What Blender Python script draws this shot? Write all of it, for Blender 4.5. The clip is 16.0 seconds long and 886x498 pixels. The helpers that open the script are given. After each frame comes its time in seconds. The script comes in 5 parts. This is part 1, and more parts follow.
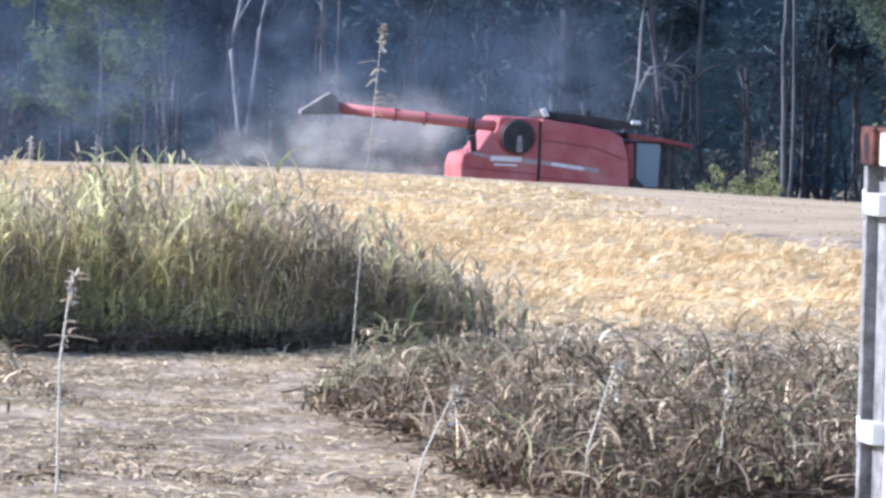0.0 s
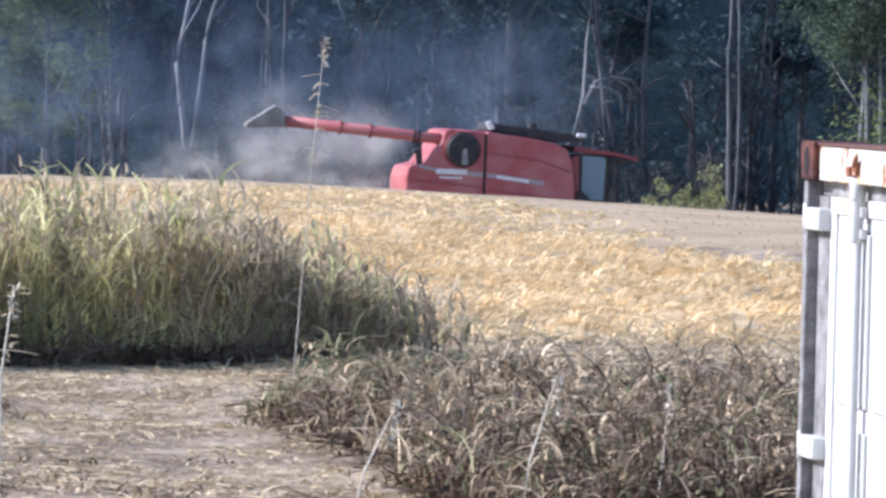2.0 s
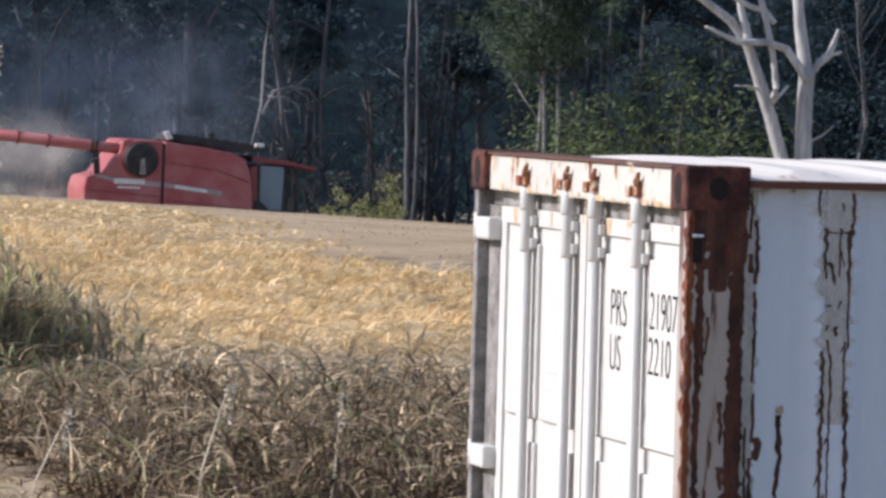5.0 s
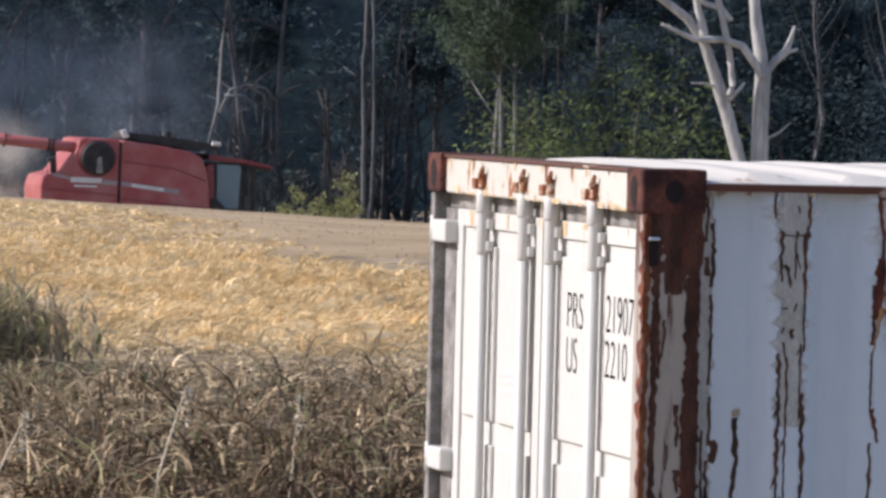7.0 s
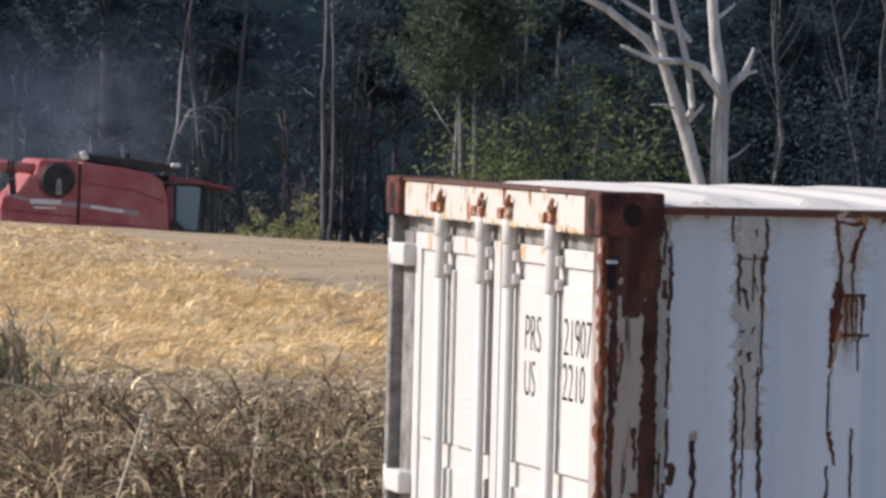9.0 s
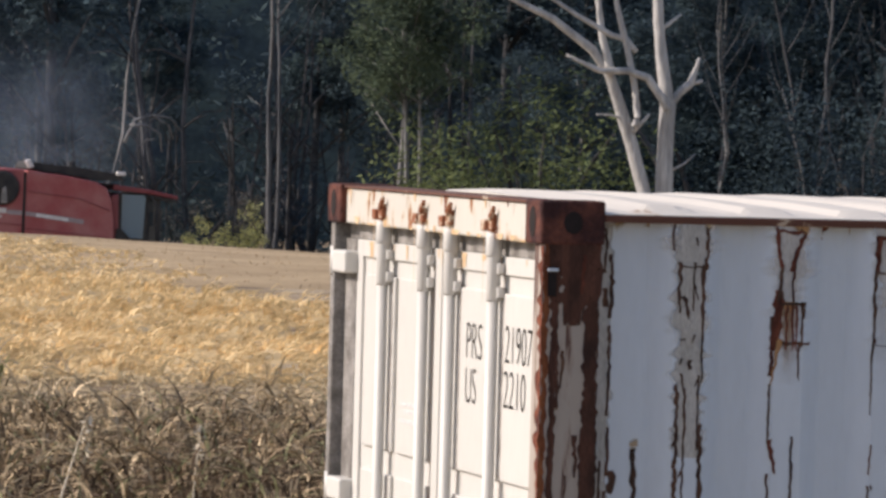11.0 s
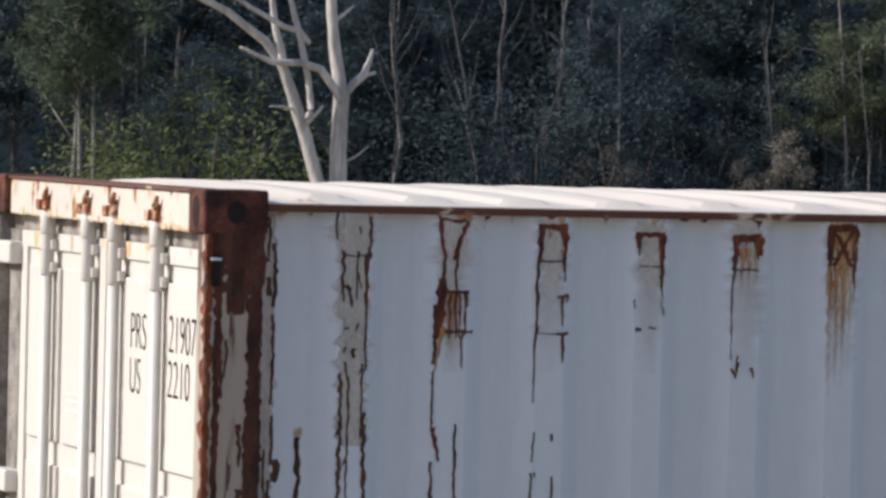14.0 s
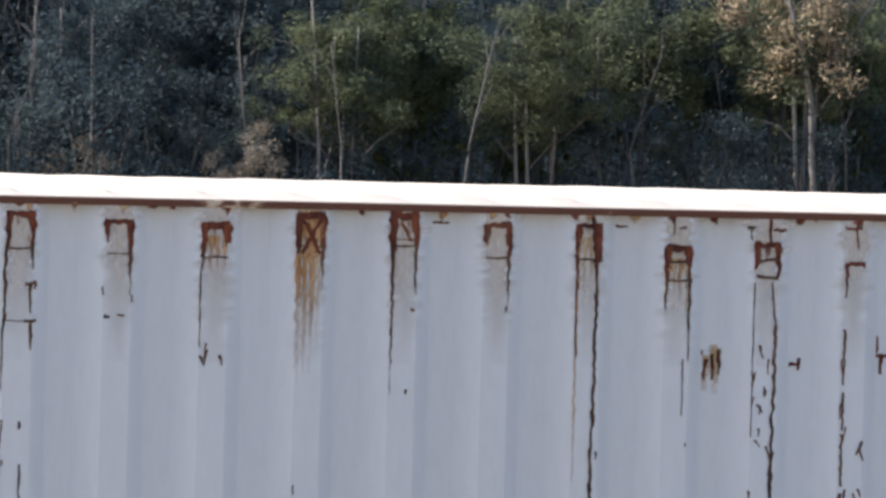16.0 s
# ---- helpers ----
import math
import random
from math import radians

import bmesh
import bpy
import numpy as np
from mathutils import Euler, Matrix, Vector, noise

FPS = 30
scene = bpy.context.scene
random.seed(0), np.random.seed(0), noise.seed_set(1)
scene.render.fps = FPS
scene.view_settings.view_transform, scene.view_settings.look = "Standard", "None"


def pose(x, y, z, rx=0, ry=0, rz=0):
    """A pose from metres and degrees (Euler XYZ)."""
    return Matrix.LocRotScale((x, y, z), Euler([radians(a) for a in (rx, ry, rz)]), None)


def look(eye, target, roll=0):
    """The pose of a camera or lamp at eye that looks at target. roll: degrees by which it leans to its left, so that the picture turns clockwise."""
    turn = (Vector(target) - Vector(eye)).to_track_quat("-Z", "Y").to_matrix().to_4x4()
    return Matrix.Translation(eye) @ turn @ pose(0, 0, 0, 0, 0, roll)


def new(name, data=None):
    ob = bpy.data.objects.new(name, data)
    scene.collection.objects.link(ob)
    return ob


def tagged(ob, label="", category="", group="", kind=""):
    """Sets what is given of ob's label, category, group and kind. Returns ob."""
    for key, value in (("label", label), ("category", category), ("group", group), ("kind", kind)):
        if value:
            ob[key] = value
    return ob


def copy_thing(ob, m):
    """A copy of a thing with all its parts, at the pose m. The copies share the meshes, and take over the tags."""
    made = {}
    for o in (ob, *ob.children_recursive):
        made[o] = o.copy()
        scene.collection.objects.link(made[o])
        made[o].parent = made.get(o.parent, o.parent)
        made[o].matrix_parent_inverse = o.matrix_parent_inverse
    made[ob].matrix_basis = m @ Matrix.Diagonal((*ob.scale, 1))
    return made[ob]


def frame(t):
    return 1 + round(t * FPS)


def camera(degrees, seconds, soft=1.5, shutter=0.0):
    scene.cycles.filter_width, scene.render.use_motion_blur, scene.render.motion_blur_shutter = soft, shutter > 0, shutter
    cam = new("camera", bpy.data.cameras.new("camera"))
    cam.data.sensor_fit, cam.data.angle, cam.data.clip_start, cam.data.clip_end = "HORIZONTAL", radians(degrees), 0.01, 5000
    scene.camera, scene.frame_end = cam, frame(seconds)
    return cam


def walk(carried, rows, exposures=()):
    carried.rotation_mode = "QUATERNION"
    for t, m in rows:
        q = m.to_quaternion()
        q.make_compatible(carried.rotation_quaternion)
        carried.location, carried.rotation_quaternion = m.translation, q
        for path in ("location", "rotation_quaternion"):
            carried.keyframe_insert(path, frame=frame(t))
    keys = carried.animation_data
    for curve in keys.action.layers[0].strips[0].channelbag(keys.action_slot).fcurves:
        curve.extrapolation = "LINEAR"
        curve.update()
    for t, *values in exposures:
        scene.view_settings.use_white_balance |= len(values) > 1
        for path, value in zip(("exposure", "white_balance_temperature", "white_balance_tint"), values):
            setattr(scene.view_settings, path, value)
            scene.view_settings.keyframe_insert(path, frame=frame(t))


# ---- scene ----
cam = camera(9.1, 16.0, soft=3.05)
PATH = [
    (0, (-3.984, -14.081, 2.787), (-3.661, -12.109, 2.716), 1.4),
    (0.5, (-3.972, -14.084, 2.792), (-3.642, -12.113, 2.719), 1.5),
    (1, (-3.975, -14.082, 2.79), (-3.642, -12.111, 2.715), 1.4),
    (1.5, (-3.98, -14.091, 2.791), (-3.643, -12.121, 2.718), 1.4),
    (2, (-3.967, -14.08, 2.793), (-3.625, -12.111, 2.727), 1.4),
    (2.5, (-3.949, -14.07, 2.784), (-3.603, -12.101, 2.721), 1.2),
    (3, (-3.936, -14.068, 2.781), (-3.579, -12.101, 2.722), 1.4),
    (3.5, (-3.935, -14.08, 2.78), (-3.543, -12.12, 2.719), 1.5),
    (4, (-3.937, -14.076, 2.783), (-3.501, -12.125, 2.724), 1.3),
    (4.2, (-3.938, -14.08, 2.783), (-3.494, -12.13, 2.724), 1.4),
    (6.5, (-3.95, -14.085, 2.806), (-3.484, -12.141, 2.746), 1.4),
    (7, (-3.944, -14.093, 2.806), (-3.474, -12.15, 2.746), 1.4),
    (7.5, (-3.952, -14.103, 2.806), (-3.479, -12.16, 2.749), 1.5),
    (8, (-3.947, -14.107, 2.805), (-3.469, -12.165, 2.751), 1.3),
    (8.5, (-3.946, -14.114, 2.808), (-3.465, -12.174, 2.756), 1.4),
    (9, (-3.947, -14.122, 2.812), (-3.463, -12.182, 2.76), 1.4),
    (11.5, (-3.93, -14.137, 2.806), (-3.422, -12.203, 2.758), 1.5),
    (12, (-3.918, -14.127, 2.805), (-3.406, -12.194, 2.756), 1.4),
    (12.5, (-3.919, -14.155, 2.805), (-3.393, -12.226, 2.756), 1.5),
    (13, (-3.92, -14.159, 2.802), (-3.35, -12.243, 2.754), 1.4),
    (13.5, (-3.92, -14.158, 2.802), (-3.329, -12.248, 2.753), 1.5),
    (14, (-3.913, -14.163, 2.801), (-3.298, -12.26, 2.753), 1.4),
    (14.5, (-3.914, -14.164, 2.796), (-3.258, -12.275, 2.748), 1.5),
    (15, (-3.906, -14.16, 2.796), (-3.203, -12.289, 2.749), 1.5),
    (15.5, (-3.904, -14.166, 2.792), (-3.162, -12.31, 2.745), 1.6),
    (16, (-3.894, -14.146, 2.788), (-3.102, -12.31, 2.742), 1.6),
]
EXPOSURES = [(0, 1.22, 5150, 17), (2, 1.0, 5300, 17), (3.5, 0.66, 5550, 17), (4.2, 0.46, 5750, 17), (7, 0.42, 6150, 17), (9, 0.38, 6250, 17), (11.5, 0.32, 6700, 17), (12.5, 0.35, 6700, 17), (13.5, 0.38, 6500, 15), (14.5, 0.43, 6550, 15), (15, 0.80, 6750, 16), (16, 1.08, 6800, 16)]
walk(cam, [(t, look(eye, target, roll)) for t, eye, target, roll in PATH], EXPOSURES)

# ---- sky, sun, exposure ----
SUN_EL, SUN_AZ = 33.0, -76.0      # height, and bearing from +y towards +x
_e, _a = radians(SUN_EL), radians(SUN_AZ)
SUN_DIR = Vector((math.cos(_e) * math.sin(_a), math.cos(_e) * math.cos(_a), math.sin(_e)))
world = bpy.data.worlds.new("sky")
scene.world = world
world.use_nodes = True
_nt = world.node_tree
_sky = _nt.nodes.new("ShaderNodeTexSky")
_sky.sky_type, _sky.sun_disc = "NISHITA", False
_sky.sun_elevation, _sky.sun_rotation = _e, _a
_nt.links.new(_sky.outputs["Color"], _nt.nodes["Background"].inputs["Color"])
_nt.nodes["Background"].inputs["Strength"].default_value = 0.11
sun_data = bpy.data.lights.new("sun", "SUN")
sun_data.energy, sun_data.angle, sun_data.color = 4.0, radians(0.6), (1.0, 0.93, 0.82)
sun = new("sun", sun_data)
sun.matrix_world = look(SUN_DIR * 100, (0, 0, 0))
scene.view_settings.exposure = 0.3

rng = random.Random(7)


# ---- materials ----
def mk(name, c1, c2, scale=4.0, rough=0.85, bump=0.2, metal=0.0, stretch=(1, 1, 1), vary=0.0, island=0.0,
       fine=8.0, thin=0.0, dist=0.02, lo=0.35, hi=0.65, spec=0.3, grain=0.2):
    """Two colours mixed by coarse noise, mottled by fine noise, with relief; vary/island: brightness per object / per piece."""
    m = bpy.data.materials.new(name)
    m.use_nodes = True
    nt = m.node_tree
    N, L = nt.nodes, nt.links
    b = N["Principled BSDF"]
    tc, mp = N.new("ShaderNodeTexCoord"), N.new("ShaderNodeMapping")
    mp.inputs["Scale"].default_value = stretch
    L.new(tc.outputs["Object"], mp.inputs["Vector"])
    n1, n2 = N.new("ShaderNodeTexNoise"), N.new("ShaderNodeTexNoise")
    n1.inputs["Scale"].default_value, n1.inputs["Detail"].default_value = scale, 6
    n2.inputs["Scale"].default_value, n2.inputs["Detail"].default_value = scale * fine, 4
    L.new(mp.outputs["Vector"], n1.inputs["Vector"])
    L.new(mp.outputs["Vector"], n2.inputs["Vector"])
    r = N.new("ShaderNodeValToRGB")
    r.color_ramp.elements[0].position, r.color_ramp.elements[1].position = lo, hi
    r.color_ramp.elements[0].color, r.color_ramp.elements[1].color = (*c1, 1), (*c2, 1)
    L.new(n1.outputs["Fac"], r.inputs["Fac"])
    mr = N.new("ShaderNodeMapRange")
    mr.inputs["From Min"].default_value, mr.inputs["From Max"].default_value = 0.25, 0.75
    mr.inputs["To Min"].default_value, mr.inputs["To Max"].default_value = 1 - grain, 1 + grain
    L.new(n2.outputs["Fac"], mr.inputs["Value"])
    hs = N.new("ShaderNodeHueSaturation")
    L.new(r.outputs["Color"], hs.inputs["Color"])
    val = mr.outputs["Result"]
    for amount, node, out in ((vary, "ShaderNodeObjectInfo", "Random"), (island, "ShaderNodeNewGeometry", "Random Per Island")):
        if amount:
            src, q, mul = N.new(node), N.new("ShaderNodeMapRange"), N.new("ShaderNodeMath")
            q.inputs["To Min"].default_value, q.inputs["To Max"].default_value = 1 - amount, 1 + amount
            L.new(src.outputs[out], q.inputs["Value"])
            mul.operation = "MULTIPLY"
            L.new(val, mul.inputs[0])
            L.new(q.outputs["Result"], mul.inputs[1])
            val = mul.outputs["Value"]
    L.new(val, hs.inputs["Value"])
    L.new(hs.outputs["Color"], b.inputs["Base Color"])
    b.inputs["Roughness"].default_value, b.inputs["Metallic"].default_value = rough, metal
    b.inputs["Specular IOR Level"].default_value = spec
    if bump:
        bp = N.new("ShaderNodeBump")
        bp.inputs["Strength"].default_value, bp.inputs["Distance"].default_value = bump, dist
        L.new(n2.outputs["Fac"], bp.inputs["Height"])
        L.new(bp.outputs["Normal"], b.inputs["Normal"])
    if thin:
        tr, mx = N.new("ShaderNodeBsdfTranslucent"), N.new("ShaderNodeMixShader")
        L.new(hs.outputs["Color"], tr.inputs["Color"])
        mx.inputs["Fac"].default_value = thin
        L.new(b.outputs["BSDF"], mx.inputs[1])
        L.new(tr.outputs["BSDF"], mx.inputs[2])
        L.new(mx.outputs["Shader"], N["Material Output"].inputs["Surface"])
    return m


def rusted(name, paint, rust, amount, scale=6.0, stretch=(1, 1, 0.25), rough=0.5, streak=(0.45, 0.3, 0.16), bump=0.12, mottle=0.92):
    """Old paint through which rust breaks: amount 0 to 1 of the surface, with a pale brown rim round each break."""
    m = mk(name, paint, tuple(c * mottle for c in paint), 0.8, rough, bump, fine=60, stretch=(1, 1, 0.3), dist=0.003, grain=0.03, spec=0.5)
    nt = m.node_tree
    N, L = nt.nodes, nt.links
    b = N["Principled BSDF"]
    base = b.inputs["Base Color"].links[0].from_socket
    tc, mp, n = N.new("ShaderNodeTexCoord"), N.new("ShaderNodeMapping"), N.new("ShaderNodeTexNoise")
    mp.inputs["Scale"].default_value = stretch
    n.inputs["Scale"].default_value, n.inputs["Detail"].default_value, n.inputs["Roughness"].default_value = scale, 9, 0.62
    L.new(tc.outputs["Object"], mp.inputs["Vector"])
    L.new(mp.outputs["Vector"], n.inputs["Vector"])
    edge = 0.78 - 0.56 * amount
    for width, colour in ((0.06, streak), (0.015, rust)):
        q, mx = N.new("ShaderNodeMapRange"), N.new("ShaderNodeMix")
        mx.data_type = "RGBA"
        q.inputs["From Min"].default_value, q.inputs["From Max"].default_value = edge - width, edge + (0.012 if colour is rust else 0.03)
        L.new(n.outputs["Fac"], q.inputs["Value"])
        L.new(q.outputs["Result"], mx.inputs["Factor"])
        L.new(base, mx.inputs["A"])
        mx.inputs["B"].default_value = (*colour, 1)
        base = mx.outputs["Result"]
    L.new(base, b.inputs["Base Color"])
    rr = N.new("ShaderNodeMapRange")
    rr.inputs["From Min"].default_value, rr.inputs["From Max"].default_value = edge - 0.03, edge + 0.03
    rr.inputs["To Min"].default_value, rr.inputs["To Max"].default_value = rough, 0.9
    L.new(n.outputs["Fac"], rr.inputs["Value"])
    L.new(rr.outputs["Result"], b.inputs["Roughness"])
    return m


RUST = (0.13, 0.045, 0.025)
M_WHITE = rusted("white_door_paint", (0.60, 0.59, 0.56), (0.22, 0.09, 0.04), 0.08)
# blue of the reflected sky is put into this grey-white paint
M_SIDE = rusted("sky_tinted_side_paint", (0.56, 0.63, 0.715), (0.2, 0.1, 0.05), 0.04, 5, (1, 1, 0.12), rough=0.36, streak=(0.50, 0.50, 0.48), mottle=0.95, bump=0.04)
M_HEADER = rusted("weathered_white_paint", (0.60, 0.575, 0.52), (0.25, 0.1, 0.04), 0.30, 9, (1, 1, 0.6))
M_POST = rusted("post_rust_and_paint", (0.37, 0.325, 0.285), (0.085, 0.042, 0.034), 0.37, 15, (1, 1, 0.13), 0.7, (0.19, 0.115, 0.085))
M_CAST = mk("rusted_cast_steel", (0.040, 0.016, 0.016), (0.17, 0.062, 0.042), 10, 0.92, 0.5, lo=0.42, hi=0.75)
M_DARKRUST = mk("dark_rust", (0.065, 0.020, 0.015), (0.21, 0.065, 0.034), 16, 0.92, 0.5, island=0.3)
M_DRIP = mk("tan_rust_stain", (0.50, 0.42, 0.34), (0.62, 0.58, 0.53), 20, 0.9, 0.1, stretch=(1, 1, 0.2), island=0.15)
M_SEAM = mk("brown_seam_line", (0.10, 0.058, 0.045), (0.20, 0.12, 0.09), 14, 0.95, 0.4, stretch=(1, 1, 0.25), island=0.2)
M_OCHRE = mk("ochre_rust_stain", (0.50, 0.33, 0.17), (0.66, 0.52, 0.36), 20, 0.9, 0.1, stretch=(1, 1, 0.2), island=0.2)


def stain(name, c1, c2, lo, hi, rag=0.7, scale=55.0, stretch=(1, 1, 0.35), most=1.0):
    """A mark on paint that thins out towards its edges and breaks up along a ragged rim."""
    m = mk(name, c1, c2, 22, 0.9, 0.3, stretch=(1, 1, 0.3), spec=0.15)
    N, L = m.node_tree.nodes, m.node_tree.links
    uv, sep, tc, mp, n = (N.new("ShaderNode" + k) for k in ("UVMap", "SeparateXYZ", "TexCoord", "Mapping", "TexNoise"))
    uv.uv_map = "run"
    L.new(uv.outputs["UV"], sep.inputs[0])
    mp.inputs["Scale"].default_value = stretch
    n.inputs["Scale"].default_value, n.inputs["Detail"].default_value, n.inputs["Roughness"].default_value = scale, 5, 0.6
    L.new(tc.outputs["Object"], mp.inputs["Vector"])
    L.new(mp.outputs["Vector"], n.inputs["Vector"])

    def math_node(op, a, b, c=None):
        q = N.new("ShaderNodeMath")
        q.operation = op
        for i, v in enumerate((a, b, c)):
            if v is None:
                continue
            if isinstance(v, (int, float)):
                q.inputs[i].default_value = v
            else:
                L.new(v, q.inputs[i])
        return q.outputs["Value"]

    across = math_node("SUBTRACT", 1.0, math_node("MULTIPLY", sep.outputs["X"], sep.outputs["X"]))
    body = math_node("MULTIPLY", across, sep.outputs["Y"])
    raw = math_node("MULTIPLY_ADD", math_node("SUBTRACT", n.outputs["Fac"], 0.5), rag * 2, body)
    q = N.new("ShaderNodeMapRange")
    q.interpolation_type = "SMOOTHSTEP"
    q.inputs["From Min"].default_value, q.inputs["From Max"].default_value, q.inputs["To Max"].default_value = lo, hi, most
    L.new(raw, q.inputs["Value"])
    clear, mx = N.new("ShaderNodeBsdfTransparent"), N.new("ShaderNodeMixShader")
    L.new(q.outputs["Result"], mx.inputs["Fac"])
    L.new(clear.outputs["BSDF"], mx.inputs[1])
    L.new(N["Principled BSDF"].outputs["BSDF"], mx.inputs[2])
    L.new(mx.outputs["Shader"], N["Material Output"].inputs["Surface"])
    return m


S_DARK = stain("dark_rust_mark", (0.050, 0.018, 0.015), (0.15, 0.048, 0.030), 0.30, 0.62)
S_BLACK = stain("brown_black_rust_line", (0.038, 0.025, 0.020), (0.115, 0.062, 0.042), 0.32, 0.75, 0.8)
S_RED = stain("red_brown_rust_mark", (0.085, 0.028, 0.02), (0.19, 0.062, 0.036), 0.28, 0.70)
S_ORANGE = stain("orange_rust_wash", (0.30, 0.14, 0.055), (0.52, 0.33, 0.17), 0.12, 1.0, 0.45, 40, (1, 1, 0.2), 0.8)
S_OCHRE = stain("ochre_rust_wash", (0.46, 0.33, 0.18), (0.58, 0.46, 0.30), 0.15, 1.1, 0.5, 30, (1, 1, 0.15), 0.7)
S_GREY = stain("greyed_bare_patch", (0.43, 0.42, 0.395), (0.55, 0.54, 0.52), 0.05, 0.9, 0.35, 30, (1, 1, 0.2), 0.85)
S_HALO = stain("beige_tint_round_rust", (0.53, 0.49, 0.445), (0.59, 0.555, 0.51), 0.05, 1.15, 0.2, 12, (1, 1, 0.2), 0.75)
S_BAND = stain("brown_rust_band", (0.040, 0.022, 0.018), (0.105, 0.048, 0.034), 0.16, 0.26, 0.55, 30, (1, 1, 0.22))
S_EDGE = stain("orange_brown_edge_rust", (0.12, 0.04, 0.02), (0.30, 0.115, 0.05), 0.2, 0.4, 0.6, 34, (1, 1, 0.3))
M_KEEPER = rusted("rust_through_keeper_paint", (0.55, 0.46, 0.36), (0.24, 0.085, 0.04), 0.55, 26, (1, 1, 1), 0.8, (0.42, 0.27, 0.16))
M_RAIL = rusted("rail_rust", (0.5, 0.46, 0.42), (0.11, 0.045, 0.03), 0.72, 7, (0.4, 1, 1), 0.8)
M_ROOF = rusted("chalky_white_roof_paint", (0.64, 0.60, 0.54), (0.3, 0.18, 0.1), 0.10, 5, (1, 0.35, 1), 0.6, (0.50, 0.43, 0.35))
M_GASKET = mk("grey_door_gasket", (0.13, 0.12, 0.11), (0.30, 0.285, 0.27), 12, 0.8, 0.3)
# shade inside holes and the slot, put on as near-black solids
M_HOLE = mk("hole_shade_black", (0.012, 0.01, 0.01), (0.02, 0.015, 0.015), 8, 0.95, 0)
M_INK = mk("faded_black_lettering", (0.24, 0.24, 0.235), (0.46, 0.45, 0.43), 40, 0.7, 0)
M_FAINT = mk("faded_grey_lettering", (0.5, 0.5, 0.5), (0.62, 0.62, 0.62), 40, 0.7, 0)
M_SOIL = mk("dry_soil", (0.17, 0.125, 0.085), (0.45, 0.36, 0.25), 1.4, 0.95, 0.6, fine=12, dist=0.04, spec=0.1)
M_STRAW = mk("dry_straw", (0.38, 0.30, 0.185), (0.60, 0.485, 0.31), 2, 0.85, 0, island=0.4, thin=0.2, spec=0.1)
M_WHEAT = mk("ripe_barley_straw", (0.63, 0.46, 0.235), (0.82, 0.635, 0.365), 0.6, 0.7, 0, island=0.2, thin=0.3)
M_STUBBLE = mk("cut_stubble", (0.37, 0.27, 0.16), (0.50, 0.375, 0.23), 0.5, 0.9, 0.4, fine=20, island=0.10, thin=0.15, grain=0.15)
M_GREENGRASS = mk("tall_green_grass", (0.40, 0.385, 0.175), (0.78, 0.71, 0.38), 1.6, 0.8, 0, island=0.5, thin=0.55, spec=0.1)
M_DRYGRASS = mk("greyish_dry_grass", (0.36, 0.29, 0.20), (0.70, 0.575, 0.39), 1.5, 0.85, 0, island=0.45, thin=0.5, spec=0.1)
M_WEED = mk("matted_weed_stems", (0.12, 0.082, 0.050), (0.70, 0.55, 0.355), 2.2, 0.85, 0, island=0.75, thin=0.12, spec=0.1)
# shade between the lower stems, put into a dark stem colour
M_SHADESTEM = mk("shade_dark_stems", (0.075, 0.052, 0.036), (0.20, 0.145, 0.10), 2.0, 0.95, 0, island=0.4, spec=0.05)
M_WEEDGREEN = mk("green_weed_leaves", (0.22, 0.22, 0.11), (0.42, 0.41, 0.23), 1.1, 0.75, 0, island=0.55, thin=0.25, spec=0.1)
M_PALESTALK = mk("bleached_stalk", (0.55, 0.48, 0.36), (0.72, 0.65, 0.52), 6, 0.7, 0)
M_DEAD = mk("bleached_dead_wood", (0.29, 0.285, 0.28), (0.56, 0.545, 0.525), 2.2, 0.9, 0.6, stretch=(1, 1, 0.12), dist=0.06)
# shade inside the wood is put into this dark, bluish bark
M_BARK = mk("shade_dark_gum_bark", (0.045, 0.048, 0.055), (0.125, 0.125, 0.128), 1.2, 0.9, 0.5, stretch=(1, 1, 0.2), vary=0.35, dist=0.05)
M_BARKPALE = mk("pale_gum_bark", (0.10, 0.102, 0.108), (0.24, 0.235, 0.23), 1.2, 0.85, 0.4, stretch=(1, 1, 0.2), vary=0.3, dist=0.05)
# distance haze over the wood is put into the blue of these leaves
M_LEAF = mk("haze_blue_gum_leaves", (0.038, 0.060, 0.084), (0.086, 0.125, 0.130), 0.5, 0.9, 0, island=0.2, vary=0.3, thin=0.3, spec=0.05)
# sunlight on the right-hand crowns, put into a lighter leaf colour
M_LEAFMID = mk("sunlit_gum_leaves", (0.070, 0.096, 0.080), (0.185, 0.218, 0.125), 0.5, 0.85, 0, island=0.22, vary=0.35, thin=0.3, spec=0.05)
M_LEAFDEEP = mk("deep_green_gum_leaves", (0.046, 0.068, 0.058), (0.112, 0.145, 0.090), 0.5, 0.85, 0, island=0.22, vary=0.2, thin=0.3, spec=0.05)
M_LEAFLIGHT = mk("yellow_green_leaves", (0.078, 0.106, 0.047), (0.160, 0.188, 0.085), 0.5, 0.85, 0, island=0.22, vary=0.2, thin=0.3, spec=0.1)
# sun falling in the gap is put into this bright leaf colour
M_SUNLEAF = mk("sunlit_sapling_leaves", (0.28, 0.29, 0.12), (0.50, 0.50, 0.25), 0.9, 0.8, 0, island=0.45, thin=0.35, spec=0.1)
# twigs darkened and blued likewise for the wood's inner shade
M_TWIG = mk("shade_dark_dry_twigs", (0.030, 0.032, 0.038), (0.095, 0.093, 0.095), 1.0, 0.9, 0, island=0.4, vary=0.3, spec=0.1)
